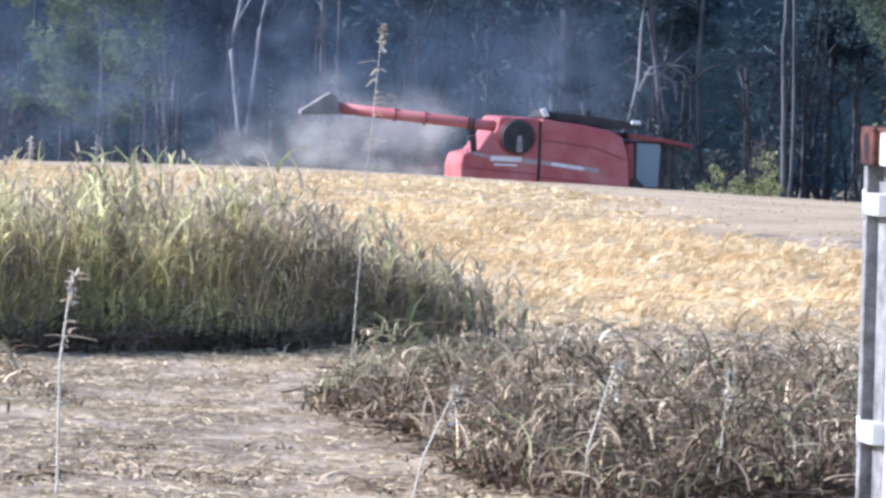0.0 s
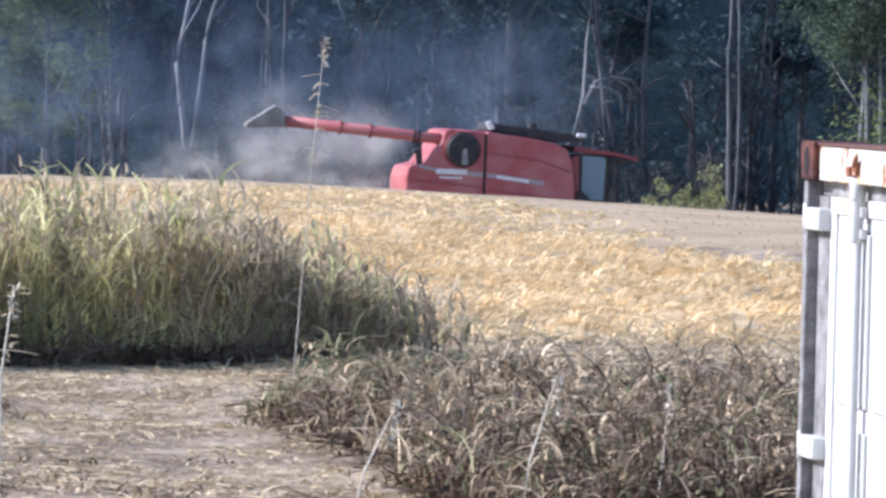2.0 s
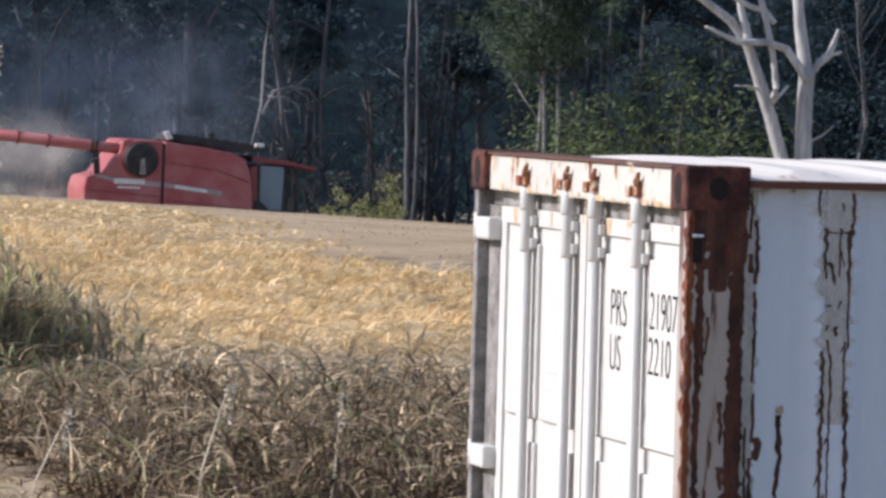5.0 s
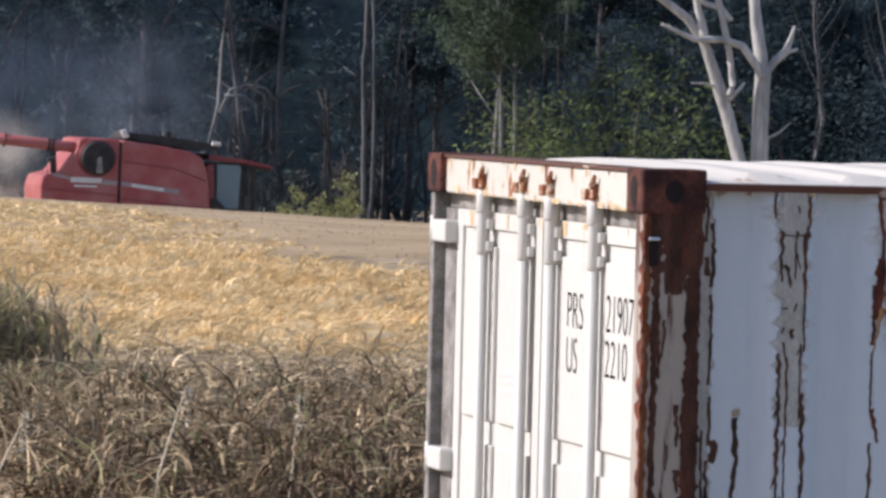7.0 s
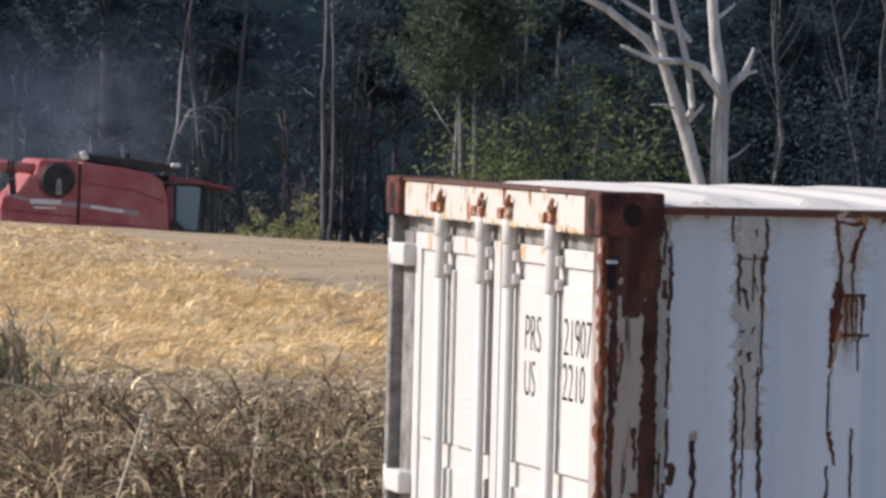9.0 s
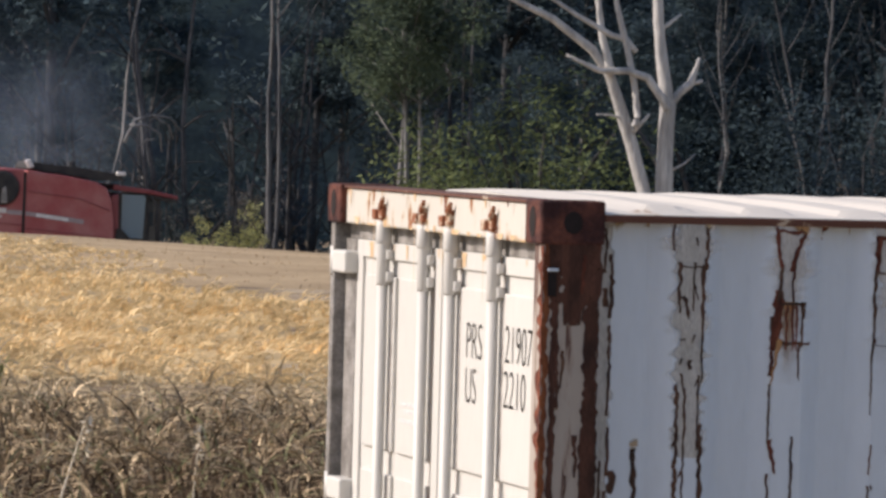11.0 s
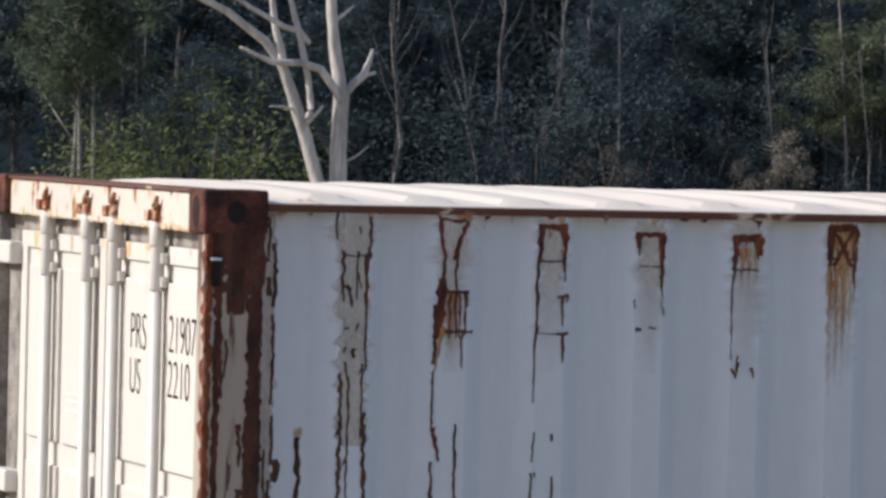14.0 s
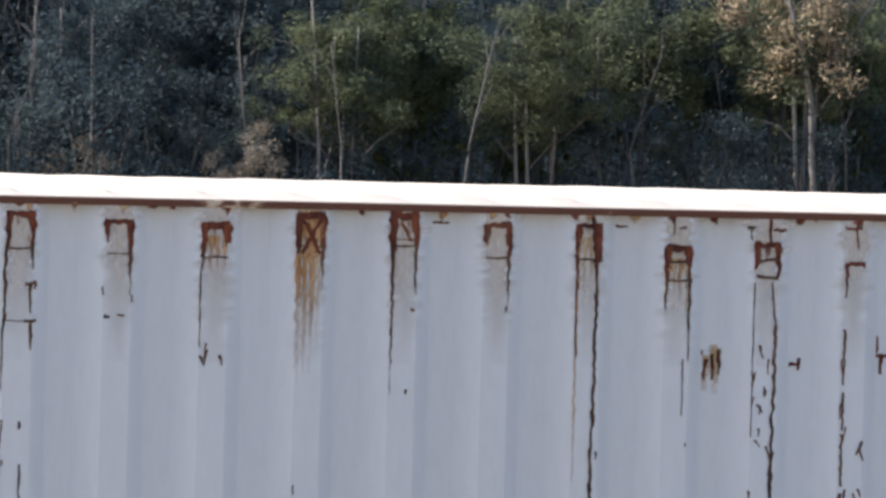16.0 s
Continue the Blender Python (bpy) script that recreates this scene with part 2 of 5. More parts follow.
# sunlit far ground and leaves, put in as lighter tan foliage
M_TANLEAF = mk("tan_sunlit_leaves", (0.22, 0.185, 0.135), (0.45, 0.385, 0.28), 0.8, 0.85, 0, island=0.35, thin=0.3, spec=0.1)
M_DRYLEAF = mk("dry_creeper_leaves", (0.15, 0.14, 0.125), (0.33, 0.305, 0.26), 0.8, 0.85, 0, island=0.4, thin=0.25, spec=0.1)
M_RED = mk("dusty_red_enamel", (0.33, 0.065, 0.065), (0.40, 0.145, 0.135), 1.2, 0.5, 0.05, fine=10, grain=0.08, spec=0.5)
M_REDDARK = mk("dusty_dark_or_shaded_red_enamel", (0.20, 0.035, 0.04), (0.25, 0.07, 0.07), 1.5, 0.5, 0.05, grain=0.08)
M_BLACK = mk("dusty_black_plastic", (0.02, 0.02, 0.022), (0.05, 0.045, 0.042), 3, 0.6, 0.1)
M_TYRE = mk("dusty_tyre_rubber", (0.025, 0.024, 0.022), (0.07, 0.06, 0.05), 4, 0.85, 0.4)
M_GREY = mk("grey_dusty_metal", (0.20, 0.19, 0.18), (0.32, 0.30, 0.28), 4, 0.55, 0.1, metal=0.3)
M_DECAL = mk("white_decal", (0.62, 0.58, 0.56), (0.72, 0.69, 0.67), 6, 0.5, 0)
M_DECALGREY = mk("grey_decal_stripe", (0.30, 0.24, 0.24), (0.38, 0.31, 0.31), 6, 0.5, 0)


def puff_material(name, thickness, colour):
    """Airborne dust and painted air haze: mostly clear, densest in the middle of each puff, broken up by noise."""
    m = bpy.data.materials.new(name)
    m.use_nodes = True
    N, L = m.node_tree.nodes, m.node_tree.links
    uv, tc, n1 = N.new("ShaderNodeUVMap"), N.new("ShaderNodeTexCoord"), N.new("ShaderNodeTexNoise")
    uv.uv_map = "puff"
    grad = N.new("ShaderNodeVectorMath")
    grad.operation = "LENGTH"
    L.new(uv.outputs["UV"], grad.inputs[0])
    fall = N.new("ShaderNodeMapRange")
    fall.interpolation_type = "SMOOTHERSTEP"
    fall.inputs["From Min"].default_value, fall.inputs["From Max"].default_value = 1.0, 0.0
    L.new(grad.outputs["Value"], fall.inputs["Value"])
    n1.inputs["Scale"].default_value, n1.inputs["Detail"].default_value = 0.7, 5
    L.new(tc.outputs["Object"], n1.inputs["Vector"])
    q = N.new("ShaderNodeMapRange")
    q.inputs["From Min"].default_value, q.inputs["From Max"].default_value = 0.3, 0.7
    q.inputs["To Max"].default_value = thickness
    L.new(n1.outputs["Fac"], q.inputs["Value"])
    mul = N.new("ShaderNodeMath")
    mul.operation = "MULTIPLY"
    L.new(fall.outputs["Result"], mul.inputs[0])
    L.new(q.outputs["Result"], mul.inputs[1])
    clear, df, tl, half, mx = (N.new("ShaderNode" + s) for s in ("BsdfTransparent", "BsdfDiffuse", "BsdfTranslucent", "MixShader", "MixShader"))
    df.inputs["Color"].default_value = tl.inputs["Color"].default_value = (*colour, 1)
    L.new(df.outputs["BSDF"], half.inputs[1])
    L.new(tl.outputs["BSDF"], half.inputs[2])
    L.new(mul.outputs["Value"], mx.inputs["Fac"])
    L.new(clear.outputs["BSDF"], mx.inputs[1])
    L.new(half.outputs["Shader"], mx.inputs[2])
    L.new(mx.outputs["Shader"], N["Material Output"].inputs["Surface"])
    return m


M_DUST = puff_material("thick_dust", 0.8, (0.80, 0.76, 0.68))
# air haze before the trees, put into the blue of clear puffs
M_HAZE = puff_material("blue_air_haze", 0.17, (0.44, 0.53, 0.68))
M_GLASSDARK = mk("dark_tinted_glass", (0.03, 0.04, 0.045), (0.05, 0.06, 0.065), 2, 0.08, 0, spec=0.6)
M_SPOUT = mk("grey_rubber", (0.17, 0.16, 0.145), (0.27, 0.255, 0.235), 3, 0.85, 0.2)
# sky mirrored in the pane is put into its blue base colour
M_GLASS = bpy.data.materials.new("sky_tinted_cab_glass")
M_GLASS.use_nodes = True
_b = M_GLASS.node_tree.nodes["Principled BSDF"]
_b.inputs["Base Color"].default_value = (0.24, 0.34, 0.40, 1)
_b.inputs["Roughness"].default_value, _b.inputs["Transmission Weight"].default_value = 0.08, 0.25


# ---- building helpers ----
def mesh_of(name, bm, material, smooth=False):
    me = bpy.data.meshes.new(name)
    bm.to_mesh(me)
    bm.free()
    me.materials.append(material)
    if smooth:
        me.polygons.foreach_set("use_smooth", [True] * len(me.polygons))
    return me


def part(name, bm, material, parent, label="", smooth=False):
    ob = new(name, mesh_of(name, bm, material, smooth))
    ob.parent = parent
    return tagged(ob, label)


def thing(name, m, label, category, group="", kind=""):
    ob = new(name)
    ob.matrix_world = m
    return tagged(ob, label, category, group, kind)


def quick(name, verts, faces, material, parent=None, smooth=False):
    me = bpy.data.meshes.new(name)
    me.from_pydata(verts, [], faces)
    me.materials.append(material)
    if smooth:
        me.polygons.foreach_set("use_smooth", [True] * len(me.polygons))
    ob = new(name, me)
    ob.parent = parent
    return ob


def box(x0, x1, y0, y1, z0, z1, bevel=0.0, bm=None):
    bm = bm or bmesh.new()
    r = bmesh.ops.create_cube(bm, size=1, matrix=Matrix.Translation(((x0 + x1) / 2, (y0 + y1) / 2, (z0 + z1) / 2))
                              @ Matrix.Diagonal((x1 - x0, y1 - y0, z1 - z0, 1)))
    if bevel:
        vs = set(r["verts"])
        bmesh.ops.bevel(bm, geom=[e for e in bm.edges if e.verts[0] in vs], offset=bevel, segments=2, affect="EDGES", profile=0.5)
    return bm


def tube(pts, radii, n=8, bm=None):
    """A round, tapering limb along the points."""
    bm = bm or bmesh.new()
    pts = [Vector(p) for p in pts]
    rings = []
    for i, p in enumerate(pts):
        d = (pts[min(i + 1, len(pts) - 1)] - pts[max(i - 1, 0)]).normalized()
        a = d.orthogonal().normalized() if abs(d.z) > 0.99 else d.cross(Vector((0, 0, 1))).normalized()
        b = d.cross(a)
        rings.append([bm.verts.new(p + radii[i] * (math.cos(k * math.tau / n) * a + math.sin(k * math.tau / n) * b)) for k in range(n)])
    for r0, r1 in zip(rings, rings[1:]):
        for k in range(n):
            bm.faces.new((r0[k], r0[(k + 1) % n], r1[(k + 1) % n], r1[k]))
    bm.faces.new(rings[0][::-1])
    bm.faces.new(rings[-1])
    return bm


def slab(outline, y0, y1, bevel=0.0):
    """An outline of (x, z) made thick from y0 to y1."""
    bm = bmesh.new()
    vs = [bm.verts.new((x, y0, z)) for x, z in outline]
    f = bm.faces.new(vs)
    ex = bmesh.ops.extrude_face_region(bm, geom=[f])
    bmesh.ops.translate(bm, verts=[v for v in ex["geom"] if isinstance(v, bmesh.types.BMVert)], vec=(0, y1 - y0, 0))
    bmesh.ops.recalc_face_normals(bm, faces=bm.faces)
    if bevel:
        bmesh.ops.bevel(bm, geom=list(bm.edges), offset=bevel, segments=2, affect="EDGES", profile=0.5)
    return bm


class Strands:
    """Many thin, bent, tapering blades in one mesh."""

    def __init__(self):
        self.v, self.f = [], []

    def blade(self, p, lean, length, width, droop=0.3, segs=2, up=1.0):
        x, y, z = p
        lx, ly = lean
        px, py = rng.uniform(-1, 1), rng.uniform(-0.5, 0.5)
        q = math.hypot(px, py) or 1
        px, py = px / q * width / 2, py / q * width / 2
        base = len(self.v)
        for i in range(segs + 1):
            s = i / segs
            w = 1 - 0.85 * s * s
            cx, cy = x + lx * length * s * s, y + ly * length * s * s
            cz = z + up * length * s * (1 - droop * s)
            self.v += [(cx - px * w, cy - py * w, cz), (cx + px * w, cy + py * w, cz + 0.2 * width)]
        for i in range(segs):
            b = base + 2 * i
            self.f.append((b, b + 1, b + 3, b + 2))

    def object(self, name, material, label, category, parent=None):
        ob = quick(name, self.v, self.f, material, parent)
        return tagged(ob, label, category, "", "stuff")


def leaves(bm_v, bm_f, centre, radius, count, size, flat=0.75):
    """A loose clump of leaf blades, thicker at its middle."""
    cx, cy, cz = centre
    for _ in range(count):
        while True:
            a, b, c = rng.uniform(-1, 1), rng.uniform(-1, 1), rng.uniform(-1, 1)
            if a * a + b * b + c * c < 1:
                break
        p = Vector((cx + a * radius, cy + b * radius, cz + c * radius * flat))
        d = Vector((rng.gauss(0, 1), rng.gauss(0, 1), rng.gauss(-0.25, 0.5))).normalized()
        s = d.cross(Vector((rng.gauss(0, 0.6), rng.gauss(0, 0.6), 1))).normalized()
        L, W = size * rng.uniform(0.6, 1.4), size * rng.uniform(0.22, 0.42)
        i = len(bm_v)
        bm_v += [tuple(p - d * L / 2), tuple(p + s * W / 2), tuple(p + d * L / 2), tuple(p - s * W / 2)]
        bm_f.append((i, i + 1, i + 2, i + 3))


# ---- ground ----
def smooth(a, b, v):
    u = min(max((v - a) / (b - a), 0), 1)
    return u * u * (3 - 2 * u)


def ground_z(x, y):
    """Low yard round the container, a bank up to the field, a crest in the field, then a fall towards the wood."""
    z = 1.14 * smooth(2.8, 5.6, y)
    z -= 0.042 * math.log1p(math.exp(1.4 * (min(x, 60) - 7.4))) / 1.4 * smooth(30, 62, y) * (1 - smooth(90, 150, y))
    z -= 0.13 * smooth(45, 62, y)
    z -= 3.73 * smooth(64, 150, y)
    if y < 60:
        z += 0.05 * noise.noise((x * 0.5, y * 0.5, 3)) * smooth(3, 6, y)
    return z


def axis(*spans):
    out = []
    for a, b, n in spans:
        out += [a + (b - a) * i / n for i in range(n)]
    return out + [spans[-1][1]]


gx = axis((-3000, -200, 6), (-200, -12, 14), (-12, 40, 78), (40, 160, 30), (160, 3000, 8))
gy = axis((-3000, -60, 8), (-60, 2, 20), (2, 24, 60), (24, 70, 60), (70, 160, 30), (160, 260, 12), (260, 4000, 10))
gv = [(x, y, ground_z(x, y)) for y in gy for x in gx]
W = len(gx)
gf = [(j * W + i, j * W + i + 1, (j + 1) * W + i + 1, (j + 1) * W + i) for j in range(len(gy) - 1) for i in range(W - 1)]
ground = tagged(quick("ground", gv, gf, M_SOIL, smooth=True), "dry pale earth with straw litter sloping to a wood", "ground", "", "structure")

# ---- shipping container ----
CL, CW, CH = 6.058, 2.438, 2.591
container = thing("shipping_container", pose(0, 0, 0), "white steel shipping container with rusted corners and rust-streaked sides", "container")


def casting(x, y, z, sx, sy):
    """A corner block with its oval holes, drawn as black plugs for their inner shade; sx, sy: which way it points out.
    """
    bm = box(x - 0.089, x + 0.089, y - 0.081, y + 0.081, z - 0.059, z + 0.059, 0.008)
    c = part("corner_casting", bm, M_CAST, container, "rusted cast corner block")
    ov = []
    for k in range(14):
        a = k * math.tau / 14
        ov.append((math.cos(a), math.sin(a)))
    for face in ("x", "y"):
        bm2 = bmesh.new()
        if face == "x":
            vs = [bm2.verts.new((x + sx * 0.0905, y + 0.030 * u, z + 0.042 * v)) for u, v in ov]
        else:
            vs = [bm2.verts.new((x + 0.026 * u, y + sy * 0.0825, z + 0.030 * v)) for u, v in ov]
        bm2.faces.new(vs)
        ex = bmesh.ops.extrude_face_region(bm2, geom=list(bm2.faces))
        bmesh.ops.translate(bm2, verts=[v for v in ex["geom"] if isinstance(v, bmesh.types.BMVert)],
                            vec=(-sx * 0.02, 0, 0) if face == "x" else (0, -sy * 0.02, 0))
        part("casting_hole", bm2, M_HOLE, c)


for x, sx in ((0.089, -1), (CL - 0.089, 1)):
    for y, sy in ((0.081, -1), (CW - 0.081, 1)):
        for z in (0.059, CH - 0.059):
            casting(x, y, z, sx, sy)

# posts between the blocks
for x0, x1, y0, y1 in ((0.012, 0.165, 0.006, 0.10), (CL - 0.165, CL - 0.012, 0.006, 0.10),
                       (0.012, 0.165, CW - 0.05, CW - 0.006), (CL - 0.165, CL - 0.012, CW - 0.10, CW - 0.006)):
    part("corner_post", box(x0, x1, y0, y1, 0.118, CH - 0.118, 0.006), M_POST if y0 < 1 else M_GASKET, container, "corner post with flaking paint and rust")
part("post_slot", box(0.024, 0.048, 0.001, 0.0075, CH - 0.255, CH - 0.19, 0.001), M_HOLE, container)
part("post_tab", box(0.022, 0.052, -0.002, 0.008, CH - 0.188, CH - 0.180, 0.002), M_SIDE, container)

# rails
for y0, y1 in ((0.008, 0.055), (CW - 0.055, CW - 0.008)):
    part("top_rail", box(0.178, CL - 0.178, y0, y1, CH - 0.056, CH - 0.036, 0.003), M_RAIL, container, "rusted top side rail")
    part("bottom_rail", box(0.178, CL - 0.178, y0, y1, 0.02, 0.17, 0.005), M_RAIL, container)

PITCH, FLAT0 = 0.280, 0.418      # ribs: spacing, and the middle of the first proud flat


def corrugated(y_out, y_in):
    """The pressed side sheet: proud narrow flats, slopes, sunk flats; with thickness."""
    prof = [(0.165, y_in)]
    k = -1
    while True:
        c = FLAT0 + k * PITCH
        k += 1
        if c - 0.125 < 0.165:
            continue
        if c + 0.125 > CL - 0.165:
            break
        dy = y_out - y_in
        prof += [(c - 0.108, y_in), (c - 0.098, y_in + 0.06 * dy), (c - 0.088, y_in + 0.20 * dy), (c - 0.052, y_in + 0.82 * dy), (c - 0.040, y_out), (c + 0.040, y_out),
                 (c + 0.052, y_in + 0.82 * dy), (c + 0.088, y_in + 0.20 * dy), (c + 0.098, y_in + 0.06 * dy), (c + 0.108, y_in)]
    prof.append((CL - 0.165, y_in))
    bm = bmesh.new()
    t = 0.004 if y_in > y_out else -0.004
    rows = [[bm.verts.new((x, y + d, z)) for x, y in prof] for d in (0, t) for z in (0.165, CH - 0.054)]
    for a, b, flip in ((rows[0], rows[1], False), (rows[2], rows[3], True)):
        for i in range(len(prof) - 1):
            q = (a[i], a[i + 1], b[i + 1], b[i])
            bm.faces.new(q[::-1] if flip else q)
    bmesh.ops.recalc_face_normals(bm, faces=bm.faces)
    return bm


part("side_wall", corrugated(0.012, 0.060), M_SIDE, container, "pressed steel side sheet, grey-white paint tinted with sky blue")
part("side_wall", corrugated(CW - 0.012, CW - 0.060), M_SIDE, container)
part("end_wall", box(CL - 0.10, CL - 0.05, 0.10, CW - 0.10, 0.118, CH - 0.118), M_SIDE, container)
part("floor_panel", box(0.10, CL - 0.10, 0.06, CW - 0.06, 0.12, 0.16), M_RAIL, container)


def roof_sheet():
    """Roof sheet with shallow cross ribs that stop short of the long edges."""
    bm = bmesh.new()
    nx, ys = 168, [0.012, 0.05, 0.10, 0.16, 0.6, 1.2, 1.8, CW - 0.16, CW - 0.10, CW - 0.05, CW - 0.012]
    grid = []
    for i in range(nx + 1):
        x = 0.17 + (CL - 0.34) * i / nx
        ph = (x - FLAT0 + 0.14) % PITCH / PITCH
        rib = 0.018 * smooth(0.0, 0.22, ph) * (1 - smooth(0.5, 0.72, ph))
        col = []
        for y in ys:
            e = min(y, CW - y)
            crown = 0.024 * (1 - ((y - CW / 2) / (CW / 2)) ** 2)
            sag = 0.004 * noise.noise((x * 1.3, y * 1.3, 0))
            col.append(bm.verts.new((x, y, CH - 0.034 + crown + sag * smooth(0.02, 0.2, e) + rib * smooth(0.06, 0.16, e))))
        grid.append(col)
    for a, b in zip(grid, grid[1:]):
        for j in range(len(ys) - 1):
            bm.faces.new((a[j], b[j], b[j + 1], a[j + 1]))
    ex = bmesh.ops.extrude_face_region(bm, geom=list(bm.faces))
    bmesh.ops.translate(bm, verts=[v for v in ex["geom"] if isinstance(v, bmesh.types.BMVert)], vec=(0, 0, -0.006))
    bmesh.ops.recalc_face_normals(bm, faces=bm.faces)
    return bm


part("roof", roof_sheet(), M_ROOF, container, "chalky white ribbed roof sheet")

# door end: header, gasket, doors
part("door_header", box(0.02, 0.12, 0.165, CW - 0.165, CH - 0.118, CH - 0.012, 0.006), M_HEADER, container, "white header beam with rust stains")
part("header_lip", box(0.012, 0.16, 0.165, CW - 0.165, CH - 0.012, CH - 0.004, 0.002), M_RAIL, container)
part("door_gasket", box(0.062, 0.10, 0.10, CW - 0.05, CH - 0.166, CH - 0.118, 0.004), M_GASKET, container, "grey rubber door gasket")
part("door_sill", box(0.02, 0.12, 0.165, CW - 0.165, 0.02, 0.16, 0.006), M_RAIL, container)
ZT, ZB = CH - 0.166, 0.17


def door(y0, y1, bars, label):
    d = part("door_leaf", box(0.062, 0.085, y0, y1, ZB, ZT, 0.003), M_WHITE, container, label)
    # raised frame round the leaf and its upright pressings
    part("door_frame", box(0.052, 0.0625, y0, y0 + 0.07, ZB, ZT, 0.003), M_WHITE, d)
    part("door_frame", box(0.052, 0.0625, y1 - 0.07, y1, ZB, ZT, 0.003), M_WHITE, d)
    part("door_frame", box(0.052, 0.0625, y0 + 0.071, y1 - 0.071, ZT - 0.05, ZT, 0.003), M_WHITE, d)
    part("door_frame", box(0.052, 0.0625, y0 + 0.071, y1 - 0.071, ZB, ZB + 0.06, 0.003), M_WHITE, d)
    for z0, z1 in ((0.30, 1.02), (1.08, 1.74), (1.81, ZT - 0.10)):
        ym = (y0 + y1) / 2
        for a, b in ((y0 + 0.11, ym - 0.03), (ym + 0.03, y1 - 0.11)):
            part("door_pressing", box(0.050, 0.0625, a, b, z0, z1, 0.005), M_WHITE, d)
    for y in bars:
        bar = part("locking_bar", tube([(0.026, y, 0.10), (0.026, y, CH - 0.10)], [0.0165, 0.0165], 14), M_WHITE, container, "white locking bar", smooth=True)
        part("bar_sleeve", tube([(0.026, y, CH - 0.290), (0.026, y, CH - 0.284), (0.026, y, CH - 0.10), (0.026, y, CH - 0.09)], [0.018, 0.0205, 0.0205, 0.018], 14), M_WHITE, bar, smooth=True)
        part("bar_cap", tube([(0.026, y, CH - 0.168), (0.026, y, CH - 0.162), (0.026, y, CH - 0.112), (0.026, y, CH - 0.100)], [0.021, 0.0235, 0.0235, 0.019], 14), M_WHITE, bar, smooth=True)
        for z in (CH - 0.215, CH - 0.280):
            part("bar_bracket", box(0.030, 0.052, y - 0.034, y + 0.034, z, z + 0.03, 0.004), M_WHITE, bar)
        part("bar_bracket", box(0.030, 0.056, y - 0.055, y + 0.055, 1.30, 1.38, 0.004), M_WHITE, bar)
        k = part("cam_keeper", box(0.004, 0.05, y - 0.05, y - 0.02, CH - 0.092, CH - 0.05, 0.004), M_KEEPER, bar, "rusted cam keeper")
        part("keeper_horn", tube([(0.018, y - 0.01, CH - 0.075), (0.004, y - 0.045, CH - 0.055), (0.006, y - 0.06, CH - 0.03)], [0.012, 0.010, 0.006], 7), M_KEEPER, k)
        part("keeper_lug", box(-0.002, 0.03, y + 0.005, y + 0.05, CH - 0.098, CH - 0.066, 0.005), M_KEEPER, k)
        part("cam_head", tube([(0.026, y, CH - 0.10), (0.020, y - 0.01, CH - 0.075), (0.012, y - 0.02, CH - 0.05)], [0.02, 0.017, 0.008], 8), M_KEEPER, k)
    return d


door_r = door(0.104, 1.212, (0.565, 1.03), "white steel container door with black lettering")
door_l = door(1.226, CW - 0.19, (1.335, 1.82), "white steel container door with faded markings")
for z in (0.28, 0.97, 1.664, 2.355):
    h = part("hinge", box(0.010, 0.060, CW - 0.20, CW - 0.012, z - 0.034, z + 0.034, 0.008), M_WHITE, container, "white painted hinge block")
    part("hinge_pin", tube([(0.018, CW - 0.03, z - 0.045), (0.018, CW - 0.03, z + 0.045)], [0.013, 0.013], 10), M_WHITE, h, smooth=True)
part("hinge_gap", box(0.05, 0.10, CW - 0.188, CW - 0.052, ZB, ZT, 0.002), M_GASKET, container, "grey gasket strip beside the hinges")


def lettering(body, y, z, height, width, material, parent):
    """Painted characters on the door, upright, read from outside."""
    cu = bpy.data.curves.new("lettering", "FONT")
    cu.body, cu.size, cu.extrude, cu.offset = body, 1.0, 0.002, -0.020
    ob = bpy.data.objects.new("lettering", cu)
    scene.collection.objects.link(ob)
    bpy.context.view_layer.update()
    me = bpy.data.meshes.new_from_object(ob.evaluated_get(bpy.context.evaluated_depsgraph_get()))
    bpy.data.objects.remove(ob)
    xs, ys = [v.co.x for v in me.vertices], [v.co.y for v in me.vertices]
    sx, sy = width / (max(xs) - min(xs)), height / (max(ys) - min(ys))
    x0, y0 = min(xs), min(ys)
    for v in me.vertices:
        v.co = (0.0492 - 0.5 * abs(v.co.z), y - (v.co.x - x0) * sx, z + (v.co.y - y0) * sy)
    me.materials.clear()
    me.materials.append(material)
    o = new("lettering", me)
    o.parent = parent
    return o


lettering("PRS", 0.917, 2.130, 0.100, 0.165, M_INK, door_r)
lettering("US", 0.917, 2.006, 0.098, 0.112, M_INK, door_r)
lettering("21907", 0.507, 2.135, 0.103, 0.275, M_INK, door_r)
lettering("2210", 0.512, 2.012, 0.103, 0.225, M_INK, door_r)
for z, w in ((1.955, 0.2), (1.935, 0.16), (1.905, 0.2)):
    part("faded_line", box(0.0480, 0.0502, 1.45, 1.45 + w, z, z + 0.01), M_FAINT, door_l)


LAYER = [0]


def layer(y):
    """Marks lie a hair above one another."""
    LAYER[0] = (LAYER[0] + 1) % 37
    return y - 0.00003 * LAYER[0]


